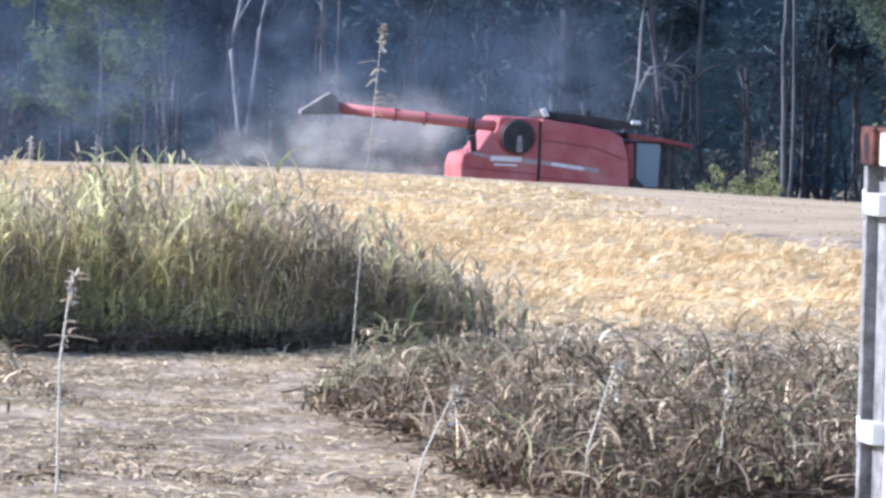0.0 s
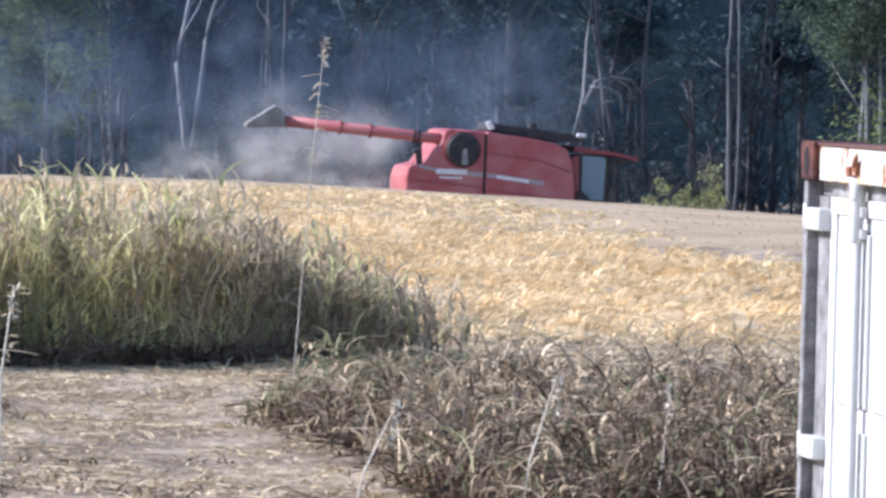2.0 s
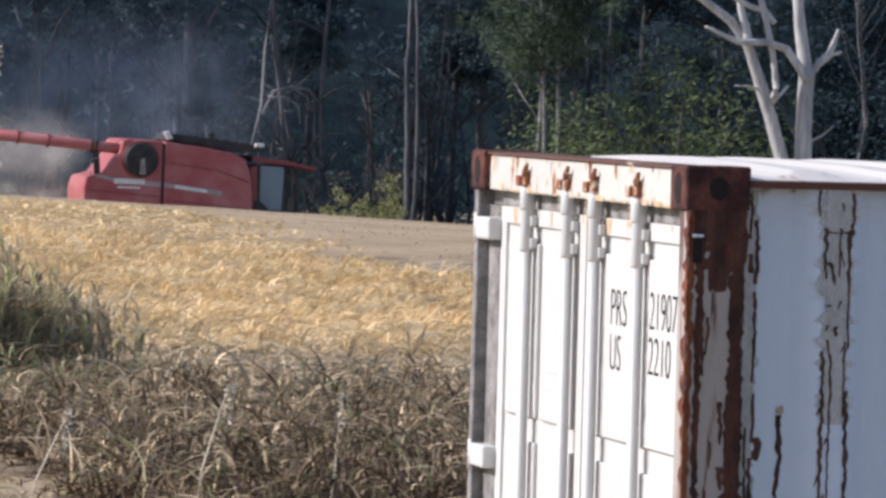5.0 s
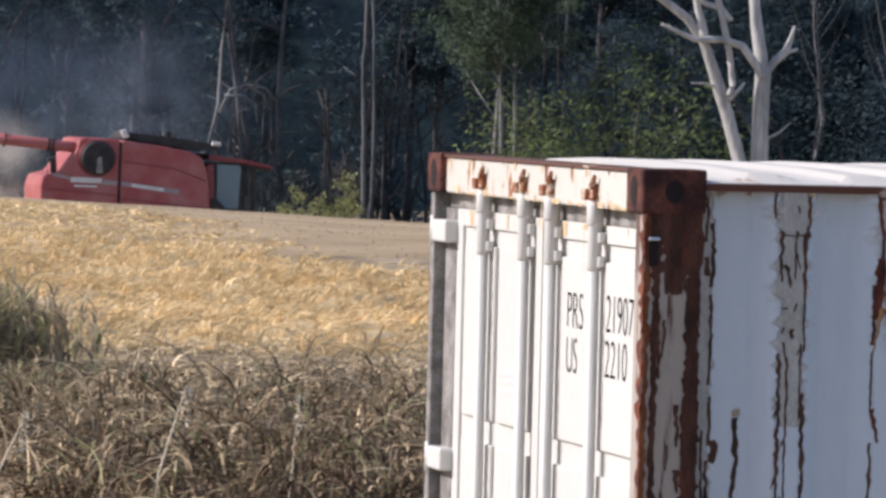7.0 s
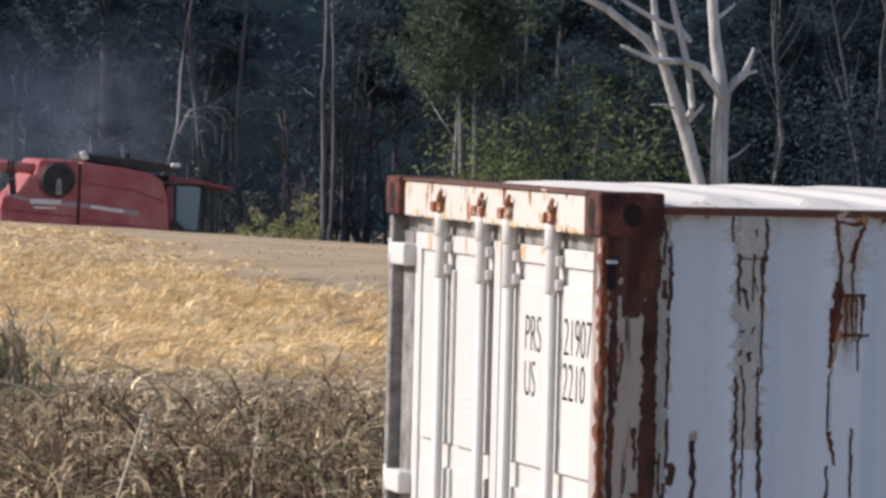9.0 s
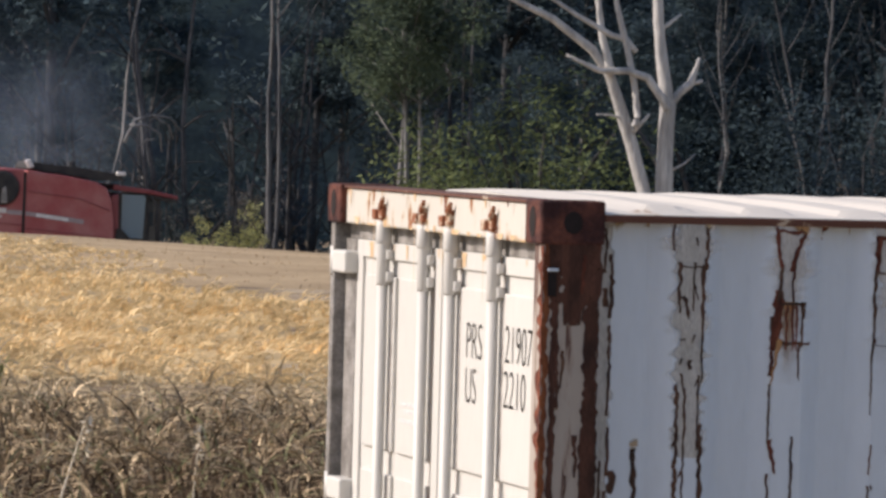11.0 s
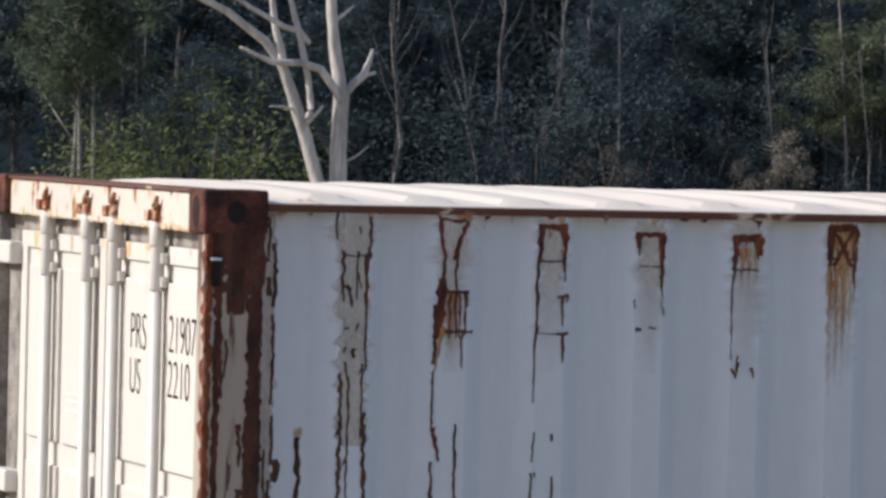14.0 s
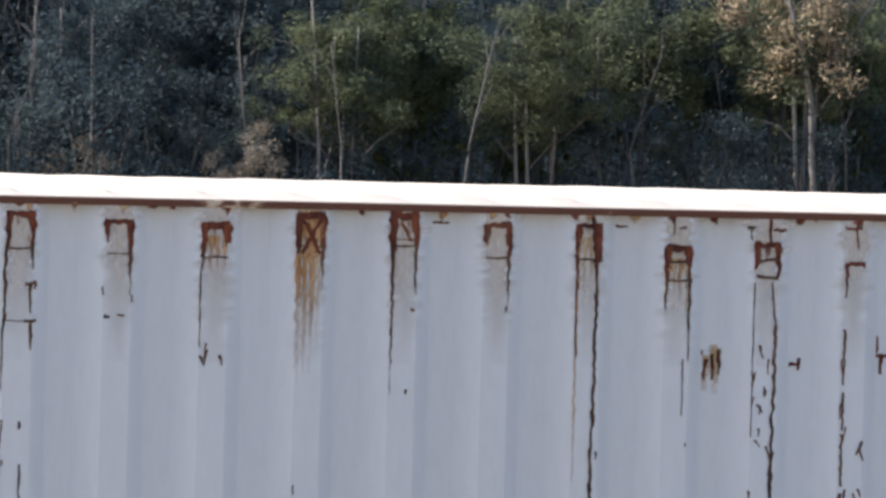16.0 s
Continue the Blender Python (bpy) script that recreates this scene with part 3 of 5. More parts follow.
def mark(pts, widths, strength, material, y, name="rust_streak"):
    """A stain along a line of (x, z): wide and strong as given at each point, wandering a little on the way."""
    y, ph, st_ = layer(y), rng.uniform(0, 50), []
    for (a, wa, ka), (b, wb, kb) in zip(zip(pts, widths, strength), zip(pts[1:], widths[1:], strength[1:])):
        L = math.hypot(b[0] - a[0], b[1] - a[1])
        n = max(2, int(L / 0.012))
        for i in range(n):
            q = i / n
            st_.append((a[0] + (b[0] - a[0]) * q, a[1] + (b[1] - a[1]) * q, wa + (wb - wa) * q, ka + (kb - ka) * q))
    st_.append((*pts[-1], widths[-1], strength[-1]))
    v, uvs, f = [], [], []
    for i, (x, z, w, k) in enumerate(st_):
        p, q = st_[max(i - 1, 0)], st_[min(i + 1, len(st_) - 1)]
        dx, dz = q[0] - p[0], q[1] - p[1]
        d = math.hypot(dx, dz) or 1
        nx, nz = dz / d, -dx / d
        s = 0.3 * min(w, 0.012) * noise.noise((ph, x * 60, z * 40)) + 0.25 * min(w, 0.012) * rng.uniform(-1, 1)
        h = w / 2 * (0.6 + 0.9 * abs(noise.noise((ph + 9, x * 50, z * 28))) + 0.35 * rng.random())
        for u in (-1, 0, 1):
            v.append((x + nx * (s + u * h), y, z + nz * (s + u * h)))
            uvs.append((u, k))
    for i in range(len(st_) - 1):
        o = 3 * i
        f += [(o, o + 1, o + 4, o + 3), (o + 1, o + 2, o + 5, o + 4)]
    ob = quick(name, v, f, material, container)
    lay = ob.data.uv_layers.new(name="run")
    for loop in ob.data.loops:
        lay.data[loop.index].uv = uvs[loop.vertex_index]
    return ob


RAILZ, FLATY, HALF = CH - 0.057, 0.0100, 0.042


def down(c, u, d0, d1, w0, w1, material=None, k0=1.3, k1=1.0, u1=None, y=FLATY):
    """An upright run on the flat centred at c: u across it (-1 to 1), d below the rail in metres."""
    u1 = u if u1 is None else u1
    mid = (u + u1) / 2 + rng.uniform(-0.05, 0.05)
    mark([(c + u * HALF, RAILZ - d0), (c + mid * HALF, RAILZ - (d0 + d1) / 2), (c + u1 * HALF, RAILZ - d1)], [w0, (w0 + w1) / 2, w1], [k0, (k0 + k1) / 2, k1], material or S_DARK, y)


def across(c, u0, u1, d, w, material=None, k=1.3, y=FLATY):
    mark([(c + u0 * HALF, RAILZ - d), (c + (u0 + u1) / 2 * HALF, RAILZ - d - rng.uniform(-0.002, 0.003)), (c + u1 * HALF, RAILZ - d)], [w, w * 0.9, w], [k] * 3, material or S_DARK, y, "rust_smear")


def rust_frame(c, top, left, right, lower, heavy=1.0, wash=0.0, lower_w=0.007):
    """Rust breaking out round a pressed flat's head: a bar, two tapering sides, a thin lower bar, a wash inside."""
    down(c, 0, top - 0.01, top + 0.12, 0.075, 0.06, S_OCHRE, 0.5, 0.15, y=FLATY + 0.0008)
    down(c, 0, top - 0.006, top + 0.05, 0.075, 0.05, S_RED, 0.50, 0.20, y=FLATY + 0.0006)
    across(c, -1.0, 1.0, top, 0.018 * heavy, S_DARK, 1.4)
    for u, d in ((-0.86, left), (0.86, right)):
        down(c, u, top, top + min(d, 0.09), 0.021 * heavy, 0.013 * heavy, S_DARK, 1.4, 1.2)
        down(c, u * 0.85, top, top + 0.06, 0.024 * heavy, 0.012, S_RED, 1.0, 0.6)
        if d > 0.09:
            down(c, u, top + 0.08, top + d, 0.014, 0.006, S_BLACK, 1.5, 0.55)
            down(c, u * 0.9, top + 0.06, top + 0.06 + 0.7 * d, 0.020, 0.012, S_ORANGE, 0.7, 0.15, y=FLATY + 0.0005)
    for d in lower:
        across(c, -0.8, 0.85, d, lower_w, S_BLACK, 1.3)
    if wash:
        for j in range(4):
            down(c, -0.75 + 0.45 * j, top + 0.03, top + 0.08 + wash * rng.uniform(0.5, 1.0), 0.022, 0.012, rng.choice((S_ORANGE, S_ORANGE, S_OCHRE)), 1.1, 0.15, y=FLATY + 0.0003)


def squiggles(c, d0, d1, n, material):
    for j in range(n):
        d = rng.uniform(d0, d1)
        u = rng.choice((-0.8, -0.4, 0.3, 0.75)) + rng.gauss(0, 0.1)
        down(c, u, d, d + rng.uniform(0.012, 0.05), rng.uniform(0.006, 0.011), 0.005, material, 1.3, 0.9, u + rng.gauss(0, 0.25))


for k in range(20):
    c = FLAT0 + k * PITCH
    down(c, 0, -0.02, 0.42, 0.15, 0.11, S_HALO, 1.1, 0.2, y=FLATY + 0.0012)
    if k == 0:
        down(c, 0.1, 0.0, 0.62, 0.11, 0.10, S_GREY, 1.3, 1.1, y=FLATY + 0.0010)
        for u, a, b, w0, w1 in ((-1.1, 0.0, 0.07, 0.010, 0.006), (1.15, 0.0, 0.12, 0.012, 0.008), (-0.62, 0.10, 0.235, 0.017, 0.010), (0.92, 0.105, 0.255, 0.018, 0.010), (0.95, 0.25, 0.42, 0.008, 0.006),
                                (-0.68, 0.425, 1.3, 0.013, 0.012), (-0.15, 0.435, 1.3, 0.008, 0.007), (0.72, 0.40, 0.60, 0.008, 0.006), (0.95, 0.53, 1.2, 0.014, 0.010), (0.2, 0.36, 0.385, 0.018, 0.012), (0.3, 0.10, 0.23, 0.007, 0.005)):
            down(c, u, a, b, w0, w1, S_BLACK, 1.5, 1.3)
        across(c, -0.6, 0.9, 0.112, 0.007, S_BLACK, 1.0)
        across(c, -0.6, -0.2, 0.305, 0.006, S_BLACK, 1.2)
        down(c, -0.4, 0.19, 0.26, 0.02, 0.01, S_BLACK, 1.1, 0.7, 0.1)
        squiggles(c, 0.0, 0.9, 12, S_BLACK)
    elif k == 1:
        down(c, -1.0, 0.0, 0.11, 0.012, 0.013, S_DARK, 1.4, 1.4, -0.55)
        down(c, 1.0, 0.0, 0.12, 0.013, 0.017, S_DARK, 1.4, 1.5, 0.1)
        across(c, -0.8, 1.0, 0.012, 0.010, S_DARK)
        down(c, -0.5, 0.11, 0.20, 0.011, 0.018, S_BLACK, 1.4, 1.5, -0.75)
        down(c, 0.2, 0.12, 0.20, 0.009, 0.008, S_DARK, 1.3, 1.1, 0.3)
        across(c, -0.6, 1.1, 0.205, 0.012, S_BLACK, 1.4)
        down(c, 0.95, 0.20, 0.245, 0.024, 0.012, S_BLACK, 1.5, 1.2)
        down(c, 0.85, 0.24, 0.32, 0.009, 0.007, S_BLACK, 1.3, 1.1)
        across(c, -0.5, 1.4, 0.312, 0.009, S_BLACK, 1.4)
        down(c, -0.7, 0.17, 0.33, 0.030, 0.030, S_RED, 1.5, 1.4, -1.0)
        down(c, -0.75, 0.19, 0.40, 0.022, 0.014, S_DARK, 1.3, 1.1, -1.2)
        down(c, -1.25, 0.24, 0.30, 0.012, 0.008, S_BLACK, 1.3, 1.2)
        down(c, -0.55, 0.30, 0.43, 0.020, 0.008, S_ORANGE, 1.4, 0.8, -1.2)
        down(c, 0, 0.20, 0.42, 0.07, 0.05, S_ORANGE, 1.0, 0.2, y=FLATY + 0.0004)
        for u in (-0.2, 0.25, 0.5):
            down(c, u, 0.21, 0.33, 0.010, 0.006, S_RED, 1.2, 0.8)
        down(c, -1.25, 0.42, 0.58, 0.008, 0.008, S_BLACK, 1.4, 1.4)
        down(c, -1.2, 0.57, 0.66, 0.018, 0.012, S_DARK, 1.4, 1.2, -0.75)
        down(c, -1.2, 0.66, 1.2, 0.011, 0.008, S_BLACK, 1.4, 1.1)
        down(c, 0.7, 0.31, 0.41, 0.009, 0.005, S_BLACK, 1.2, 0.8)
        down(c, 0.35, 0.56, 1.1, 0.009, 0.009, S_BLACK, 1.3, 1.1, 0.5)
    elif k == 2:
        rust_frame(c, 0.025, 0.09, 0.15, (0.118,), 1.1)
        down(c, -0.95, 0.11, 0.31, 0.011, 0.011, S_BLACK, 1.5, 1.4)
        across(c, -1.1, 1.1, 0.313, 0.005, S_BLACK, 1.0)
        for d in (0.213, 0.313):
            across(c, 0.4, 1.2, d, 0.012, S_BLACK, 1.4)
            down(c, 0.8, d, d + 0.08, 0.013, 0.006, S_BLACK, 1.4, 0.9)
        down(c, -1.0, 0.31, 0.50, 0.009, 0.005, S_BLACK, 1.3, 0.8, -1.1)
        down(c, -0.9, 0.58, 0.66, 0.009, 0.006, S_DARK, 1.2, 0.8, -1.1)
        down(c, -1.1, 0.69, 1.0, 0.009, 0.006, S_BLACK, 1.3, 1.0)
        down(c, 0.3, 0.70, 1.0, 0.008, 0.006, S_BLACK, 1.2, 1.0)
    elif k == 3:
        rust_frame(c, 0.042, 0.035, 0.20, (0.130,), 1.0, lower_w=0.005)
        across(c, -0.9, -0.5, 0.30, 0.013, S_BLACK, 1.1)
        across(c, 0.0, 0.5, 0.295, 0.009, S_BLACK, 1.1)
    elif k == 4:
        rust_frame(c, 0.045, 0.11, 0.05, (0.135,), 1.25, 0.1)
        down(c, -0.95, 0.15, 0.38, 0.008, 0.006, S_BLACK, 1.2, 0.9)
        squiggles(c, 0.34, 0.42, 4, S_BLACK)
    elif k == 5:
        rust_frame(c, 0.015, 0.16, 0.20, (0.10,), 1.4, 0.5)
        down(c, -0.8, 0.01, 0.12, 0.016, 0.016, S_DARK, 1.3, 1.2, 0.7)
        down(c, 0.8, 0.01, 0.12, 0.015, 0.015, S_DARK, 1.3, 1.2, -0.6)
        down(c, 0, 0.0, 0.13, 0.08, 0.07, S_ORANGE, 1.1, 0.8, y=FLATY + 0.0002)
        for u in (-0.9, -0.4, 0.1):
            down(c, u, 0.12, 0.45, 0.024, 0.014, S_ORANGE, 1.1, 0.2)
    elif k == 6:
        rust_frame(c, 0.010, 0.50, 0.22, (0.095, 0.075), 1.25)
        down(c, -0.8, 0.0, 0.11, 0.026, 0.020, S_DARK, 1.6, 1.3)
        down(c, -0.3, 0.03, 0.08, 0.012, 0.010, S_RED, 1.3, 1.1, 0.5)
        across(c, 0.5, 0.8, 0.27, 0.013, S_BLACK, 1.3)
    elif k == 7:
        rust_frame(c, 0.030, 0.05, 0.24, (0.122,), 1.0)
    elif k == 8:
        rust_frame(c, 0.030, 0.12, 0.10, (0.123,), 1.05, 0.16)
        down(c, 0.3, 0.0, 0.13, 0.016, 0.030, S_DARK, 1.4, 1.6, 0.75)
        down(c, 0.8, 0.06, 0.17, 0.028, 0.012, S_RED, 1.5, 1.2, 0.6)
        down(c, 0.65, 0.14, 1.3, 0.012, 0.011, S_BLACK, 1.6, 1.5, 0.35)
        down(c, -0.8, 0.12, 0.75, 0.010, 0.006, S_ORANGE, 1.4, 0.5)
        down(c, -0.8, 0.12, 0.40, 0.009, 0.006, S_DARK, 1.3, 0.9)
    elif k == 9:
        rust_frame(c, 0.085, 0.20, 0.32, (0.125, 0.178), 1.2, 0.12, 0.009)
        down(c, -0.4, 0.0, 0.05, 0.006, 0.005, S_BLACK, 1.2, 1.0)
        across(c, 0.0, 0.5, 0.03, 0.010, S_BLACK, 1.0)
        down(c, 0.5, 0.40, 0.56, 0.008, 0.004, S_DARK, 1.1, 0.6)
    elif k == 10:
        across(c, -1.6, -0.9, 0.025, 0.009, S_BLACK, 1.3)
        down(c, -1.2, 0.02, 0.06, 0.011, 0.006, S_BLACK)
        across(c, 0.4, 1.4, 0.03, 0.012, S_DARK, 1.3)
        down(c, 0.2, 0.0, 0.07, 0.013, 0.010, S_DARK)
        rust_frame(c, 0.072, 0.07, 0.09, (0.115, 0.165), 1.1, 0.0, 0.012)
        down(c, 0.4, 0.18, 0.32, 0.006, 0.009, S_BLACK, 1.2, 1.4, 0.8)
        down(c, 0.75, 0.30, 1.3, 0.013, 0.012, S_BLACK, 1.6, 1.5, 0.5)
        squiggles(c, 0.30, 0.75, 12, S_BLACK)
        down(c, -0.9, 0.18, 0.62, 0.006, 0.005, S_BLACK, 1.1, 0.9)
    elif k == 11:
        across(c, -0.8, 0.5, 0.02, 0.011, S_DARK)
        down(c, 0.1, 0.0, 0.08, 0.011, 0.007, S_DARK, 1.3, 1.2, 0.2)
        across(c, -0.6, 0.8, 0.125, 0.016, S_DARK, 1.4)
        down(c, -0.6, 0.12, 0.22, 0.014, 0.007, S_DARK)
        for a, b in ((0.31, 0.47), (0.49, 0.60), (0.61, 0.76), (0.78, 0.95)):
            down(c, -0.65, a, b, 0.012, 0.008, S_BLACK, 1.5, 1.3)
        squiggles(c, 0.38, 0.85, 9, S_DARK)
    else:
        rust_frame(c, rng.uniform(0.02, 0.07), rng.uniform(0.05, 0.5), rng.uniform(0.05, 0.5), (0.13,), 1.1, 0.1)
# marks on the sunk flats
SUNK = 0.0585
for x, d, h, w in ((0.285, 0.60, 0.22, 0.022), (0.225, 0.66, 0.06, 0.034)):
    mark([(x, RAILZ - d), (x + 0.006, RAILZ - d - h / 2), (x - 0.004, RAILZ - d - h)], [w, w * 0.8, w * 0.6], [1.4, 1.4, 1.2], S_BLACK, SUNK)
mark([(0.277, RAILZ - 0.585), (0.30, RAILZ - 0.585)], [0.03, 0.03], [1.0, 1.0], S_OCHRE, SUNK + 0.0003)
for x, d, h in ((3.03, 0.375, 0.05), (3.055, 0.39, 0.06), (3.085, 0.37, 0.10), (3.045, 0.44, 0.05), (3.08, 0.36, 0.14)):
    mark([(x, RAILZ - d), (x + 0.006, RAILZ - d - h)], [0.045, 0.03], [0.9, 0.5], S_OCHRE, SUNK + 0.0004, "rust_scab")
for x, d, h in ((3.035, 0.37, 0.02), (3.055, 0.40, 0.03), (3.075, 0.385, 0.075), (3.095, 0.375, 0.07), (3.05, 0.43, 0.03), (3.312, 0.395, 0.04), (3.350, 0.395, 0.035), (3.60, 0.33, 0.05), (3.615, 0.38, 0.06), (3.65, 0.39, 0.03)):
    mark([(x, RAILZ - d), (x + rng.uniform(-0.006, 0.006), RAILZ - d - h)], [0.014, 0.010], [1.4, 1.2], S_DARK, SUNK, "rust_scab")
mark([(3.31, RAILZ - 0.415), (3.355, RAILZ - 0.413)], [0.012, 0.012], [1.4, 1.4], S_DARK, SUNK, "rust_scab")
mark([(3.59, RAILZ - 0.39), (3.65, RAILZ - 0.385)], [0.012, 0.010], [1.4, 1.4], S_DARK, SUNK, "rust_scab")
for k in range(46):
    c, d = FLAT0 + rng.randrange(2, 19) * PITCH, rng.uniform(0.2, 1.0)
    down(c, rng.choice((-0.9, 0.1, 0.9)) + rng.gauss(0, 0.15), d, d + rng.uniform(0.008, 0.03), rng.uniform(0.006, 0.012), 0.006, S_BLACK, 1.2, 1.0)
# rust creeping down from the rail
for k in range(70):
    x = rng.uniform(0.2, CL - 0.2)
    f_ = abs((x - FLAT0 + PITCH / 2) % PITCH - PITCH / 2) < 0.05
    mark([(x, RAILZ + 0.003), (x + rng.uniform(-0.01, 0.01), RAILZ - rng.uniform(0.008, 0.03))], [rng.uniform(0.02, 0.06), 0.012], [1.1, 0.4], rng.choice((S_ORANGE, S_RED, S_OCHRE)), FLATY if f_ else SUNK)
for x0 in (0.75, 1.3, 2.2, 2.75, 3.4):
    mark([(x0, RAILZ - 0.028), (x0 + 0.05, RAILZ - 0.03)], [0.008, 0.008], [1.1, 1.1], S_DARK, SUNK)
# near post: bands of rust between flaking strips
POSTY = 0.0045
mark([(0.147, 2.48), (0.145, 1.9), (0.147, 1.2), (0.146, 0.2)], [0.050, 0.046, 0.050, 0.050], [1.2] * 4, S_BAND, POSTY, "rust_band")
mark([(0.020, 2.48), (0.019, 1.8), (0.020, 0.2)], [0.020, 0.018, 0.020], [1.2] * 3, S_EDGE, POSTY, "rust_band")
mark([(0.046, 2.48), (0.044, 2.2), (0.042, 1.7), (0.045, 0.2)], [0.040, 0.026, 0.022, 0.03], [0.8, 0.5, 0.6, 0.6], S_BAND, POSTY, "rust_band")
mark([(0.10, 2.48), (0.10, 2.40), (0.10, 2.26)], [0.13, 0.12, 0.08], [1.2, 0.9, 0.25], S_BAND, POSTY, "rust_band")
for k in range(16):
    z, x = rng.uniform(1.4, 2.46), rng.uniform(0.05, 0.135)
    mark([(x, z), (x + rng.uniform(-0.01, 0.01), z - rng.uniform(0.04, 0.22))], [rng.uniform(0.008, 0.026), 0.008], [1.3, 0.9], rng.choice((S_BAND, S_DARK, S_BLACK)), POSTY - 0.0006)
mark([(0.190, 2.53), (0.190, 1.8), (0.192, 0.3)], [0.060, 0.060, 0.060], [1.6] * 3, S_GREY, SUNK + 0.0006, "bare_patch")
for x, z1, z0, w in ((0.176, 2.53, 1.2, 0.010), (0.214, 2.45, 2.28, 0.013), (0.212, 2.26, 2.02, 0.011), (0.214, 1.99, 1.86, 0.012), (0.210, 1.82, 1.5, 0.013), (0.196, 2.52, 2.40, 0.010), (0.198, 2.36, 2.31, 0.022), (0.194, 1.9, 1.55, 0.008)):
    mark([(x, z1), (x + 0.003, (z1 + z0) / 2), (x, z0)], [w] * 3, [1.4] * 3, S_BLACK, SUNK)
v = []
for i in range(120):
    z = 2.47 - 0.018 * i
    v += [(0.0112, 0.008, z), (0.0112, 0.022 + 0.05 * rng.random() ** 2, z)]
quick("rust_band", v, [(2 * i, 2 * i + 1, 2 * i + 3, 2 * i + 2) for i in range(119)], M_DARKRUST, container)


def door_run(y, z1, z0, w, x, material, name="rust_or_seam_run"):
    """A ragged run of rust, or a brown seam line, down the door end."""
    n, ph = max(5, int((z1 - z0) / 0.012)), rng.uniform(0, 50)
    x, v = layer(x), []
    for i in range(n + 1):
        z = z1 - (z1 - z0) * i / n
        c, h = y + 0.004 * noise.noise((ph, z * 8, 0)), w / 2 * (0.35 + 0.5 * rng.random() + 0.9 * abs(noise.noise((ph, z * 15, 4)))) * (1 - 0.5 * i / n)
        v += [(x, c - h, z), (x, c + h, z)]
    return quick(name, v, [(2 * i, 2 * i + 1, 2 * i + 3, 2 * i + 2) for i in range(n)], material, container)


for y in (0.565, 1.03, 1.335, 1.82):
    # brown line drawn for the pressing-edge gap beside the bar
    door_run(y - 0.034, ZT - 0.02, 0.4, 0.006, 0.0490, M_SEAM)
    for k in range(3):
        door_run(y + rng.uniform(-0.06, 0.05), CH - 0.075 - 0.02 * rng.random(), CH - 0.116, rng.uniform(0.008, 0.02), 0.0192, rng.choice((M_OCHRE, M_DARKRUST, M_OCHRE)))
    door_run(y + 0.02, CH - 0.09, CH - 0.30, 0.008, 0.0018, M_OCHRE)
for k in range(34):
    y = rng.uniform(0.17, 2.2)
    door_run(y, CH - 0.112 + 0.02 * rng.random() ** 3, CH - 0.1178, rng.uniform(0.02, 0.07), 0.0190, M_OCHRE)
for k in range(26):
    y = rng.uniform(0.12, 2.2)
    door_run(y, ZT - 0.002, ZT - rng.uniform(0.012, 0.05), rng.uniform(0.01, 0.06), 0.0512, rng.choice((M_OCHRE, M_OCHRE, M_DRIP)))
for k in range(16):
    y = rng.uniform(0.17, 2.25)
    door_run(y, CH - 0.012, CH - 0.012 - rng.uniform(0.01, 0.06), rng.uniform(0.006, 0.03), 0.0188, rng.choice((M_OCHRE, M_DRIP, M_DARKRUST)))

# ---- combine harvester, out in the field beyond the crest ----
combine = thing("combine_harvester", pose(26.27, 152, -2.75, 0, 0.9, 0), "dusty red combine harvester with its unloading auger swung back", "combine harvester")
body = part("rear_body", slab([(-2.85, 1.25), (-2.86, 2.10), (-2.76, 2.42), (-2.30, 2.55), (-2.04, 2.92), (-1.80, 3.22), (-1.74, 3.54), (-1.60, 3.60), (-0.50, 3.58), (-0.50, 1.25)], -1.5, 1.5, 0.06), M_RED, combine, "red rear hood panels")
tank = part("grain_tank", slab([(-0.44, 1.22), (-0.44, 3.57), (0.9, 3.42), (1.72, 3.27), (2.03, 3.12), (2.18, 2.75), (2.28, 2.1), (2.30, 1.22)], -1.52, 1.52, 0.06), M_RED, combine, "red side panels of the grain tank")
# tank front lies in shade, put in here as a darker red
part("tank_front", slab([(2.26, 1.30), (2.20, 2.9), (2.44, 2.96), (2.50, 1.30)], -1.30, 1.30, 0.05), M_REDDARK, combine)
part("panel_gap", box(-0.50, -0.44, -1.49, 1.49, 1.3, 3.5), M_BLACK, combine)
hood = part("tank_cover", slab([(-0.32, 3.60), (-0.22, 3.82), (1.1, 3.72), (2.50, 3.55), (2.60, 3.36), (1.75, 3.33)], -1.25, 1.25, 0.03), M_BLACK, combine, "black folded tank cover")
part("beacon", tube([(1.05, -0.9, 3.70), (1.05, -0.9, 3.86), (1.05, -0.9, 3.90)], [0.1, 0.1, 0.04], 10), M_BLACK, hood)
part("work_lamp", slab([(-0.48, 3.84), (-0.32, 3.90), (-0.18, 3.66), (-0.34, 3.62)], -1.4, -1.2, 0.03), M_DECAL, combine, "pale lamp housing")
part("work_lamp", box(2.34, 2.62, -1.4, -1.2, 3.50, 3.62, 0.04), M_DECAL, combine)
# air screen
sc = part("air_screen", tube([(-1.17, -1.44, 3.0), (-1.17, -1.60, 3.0), (-1.17, -1.66, 3.0)], [0.52, 0.52, 0.46], 26), M_BLACK, combine, "round black rotary air screen", smooth=False)
part("screen_duct", slab([(-1.22, 2.55), (-1.20, 3.0), (-1.08, 3.06), (-1.02, 2.55)], -1.74, -1.66, 0.02), M_GREY, sc, "grey suction duct")
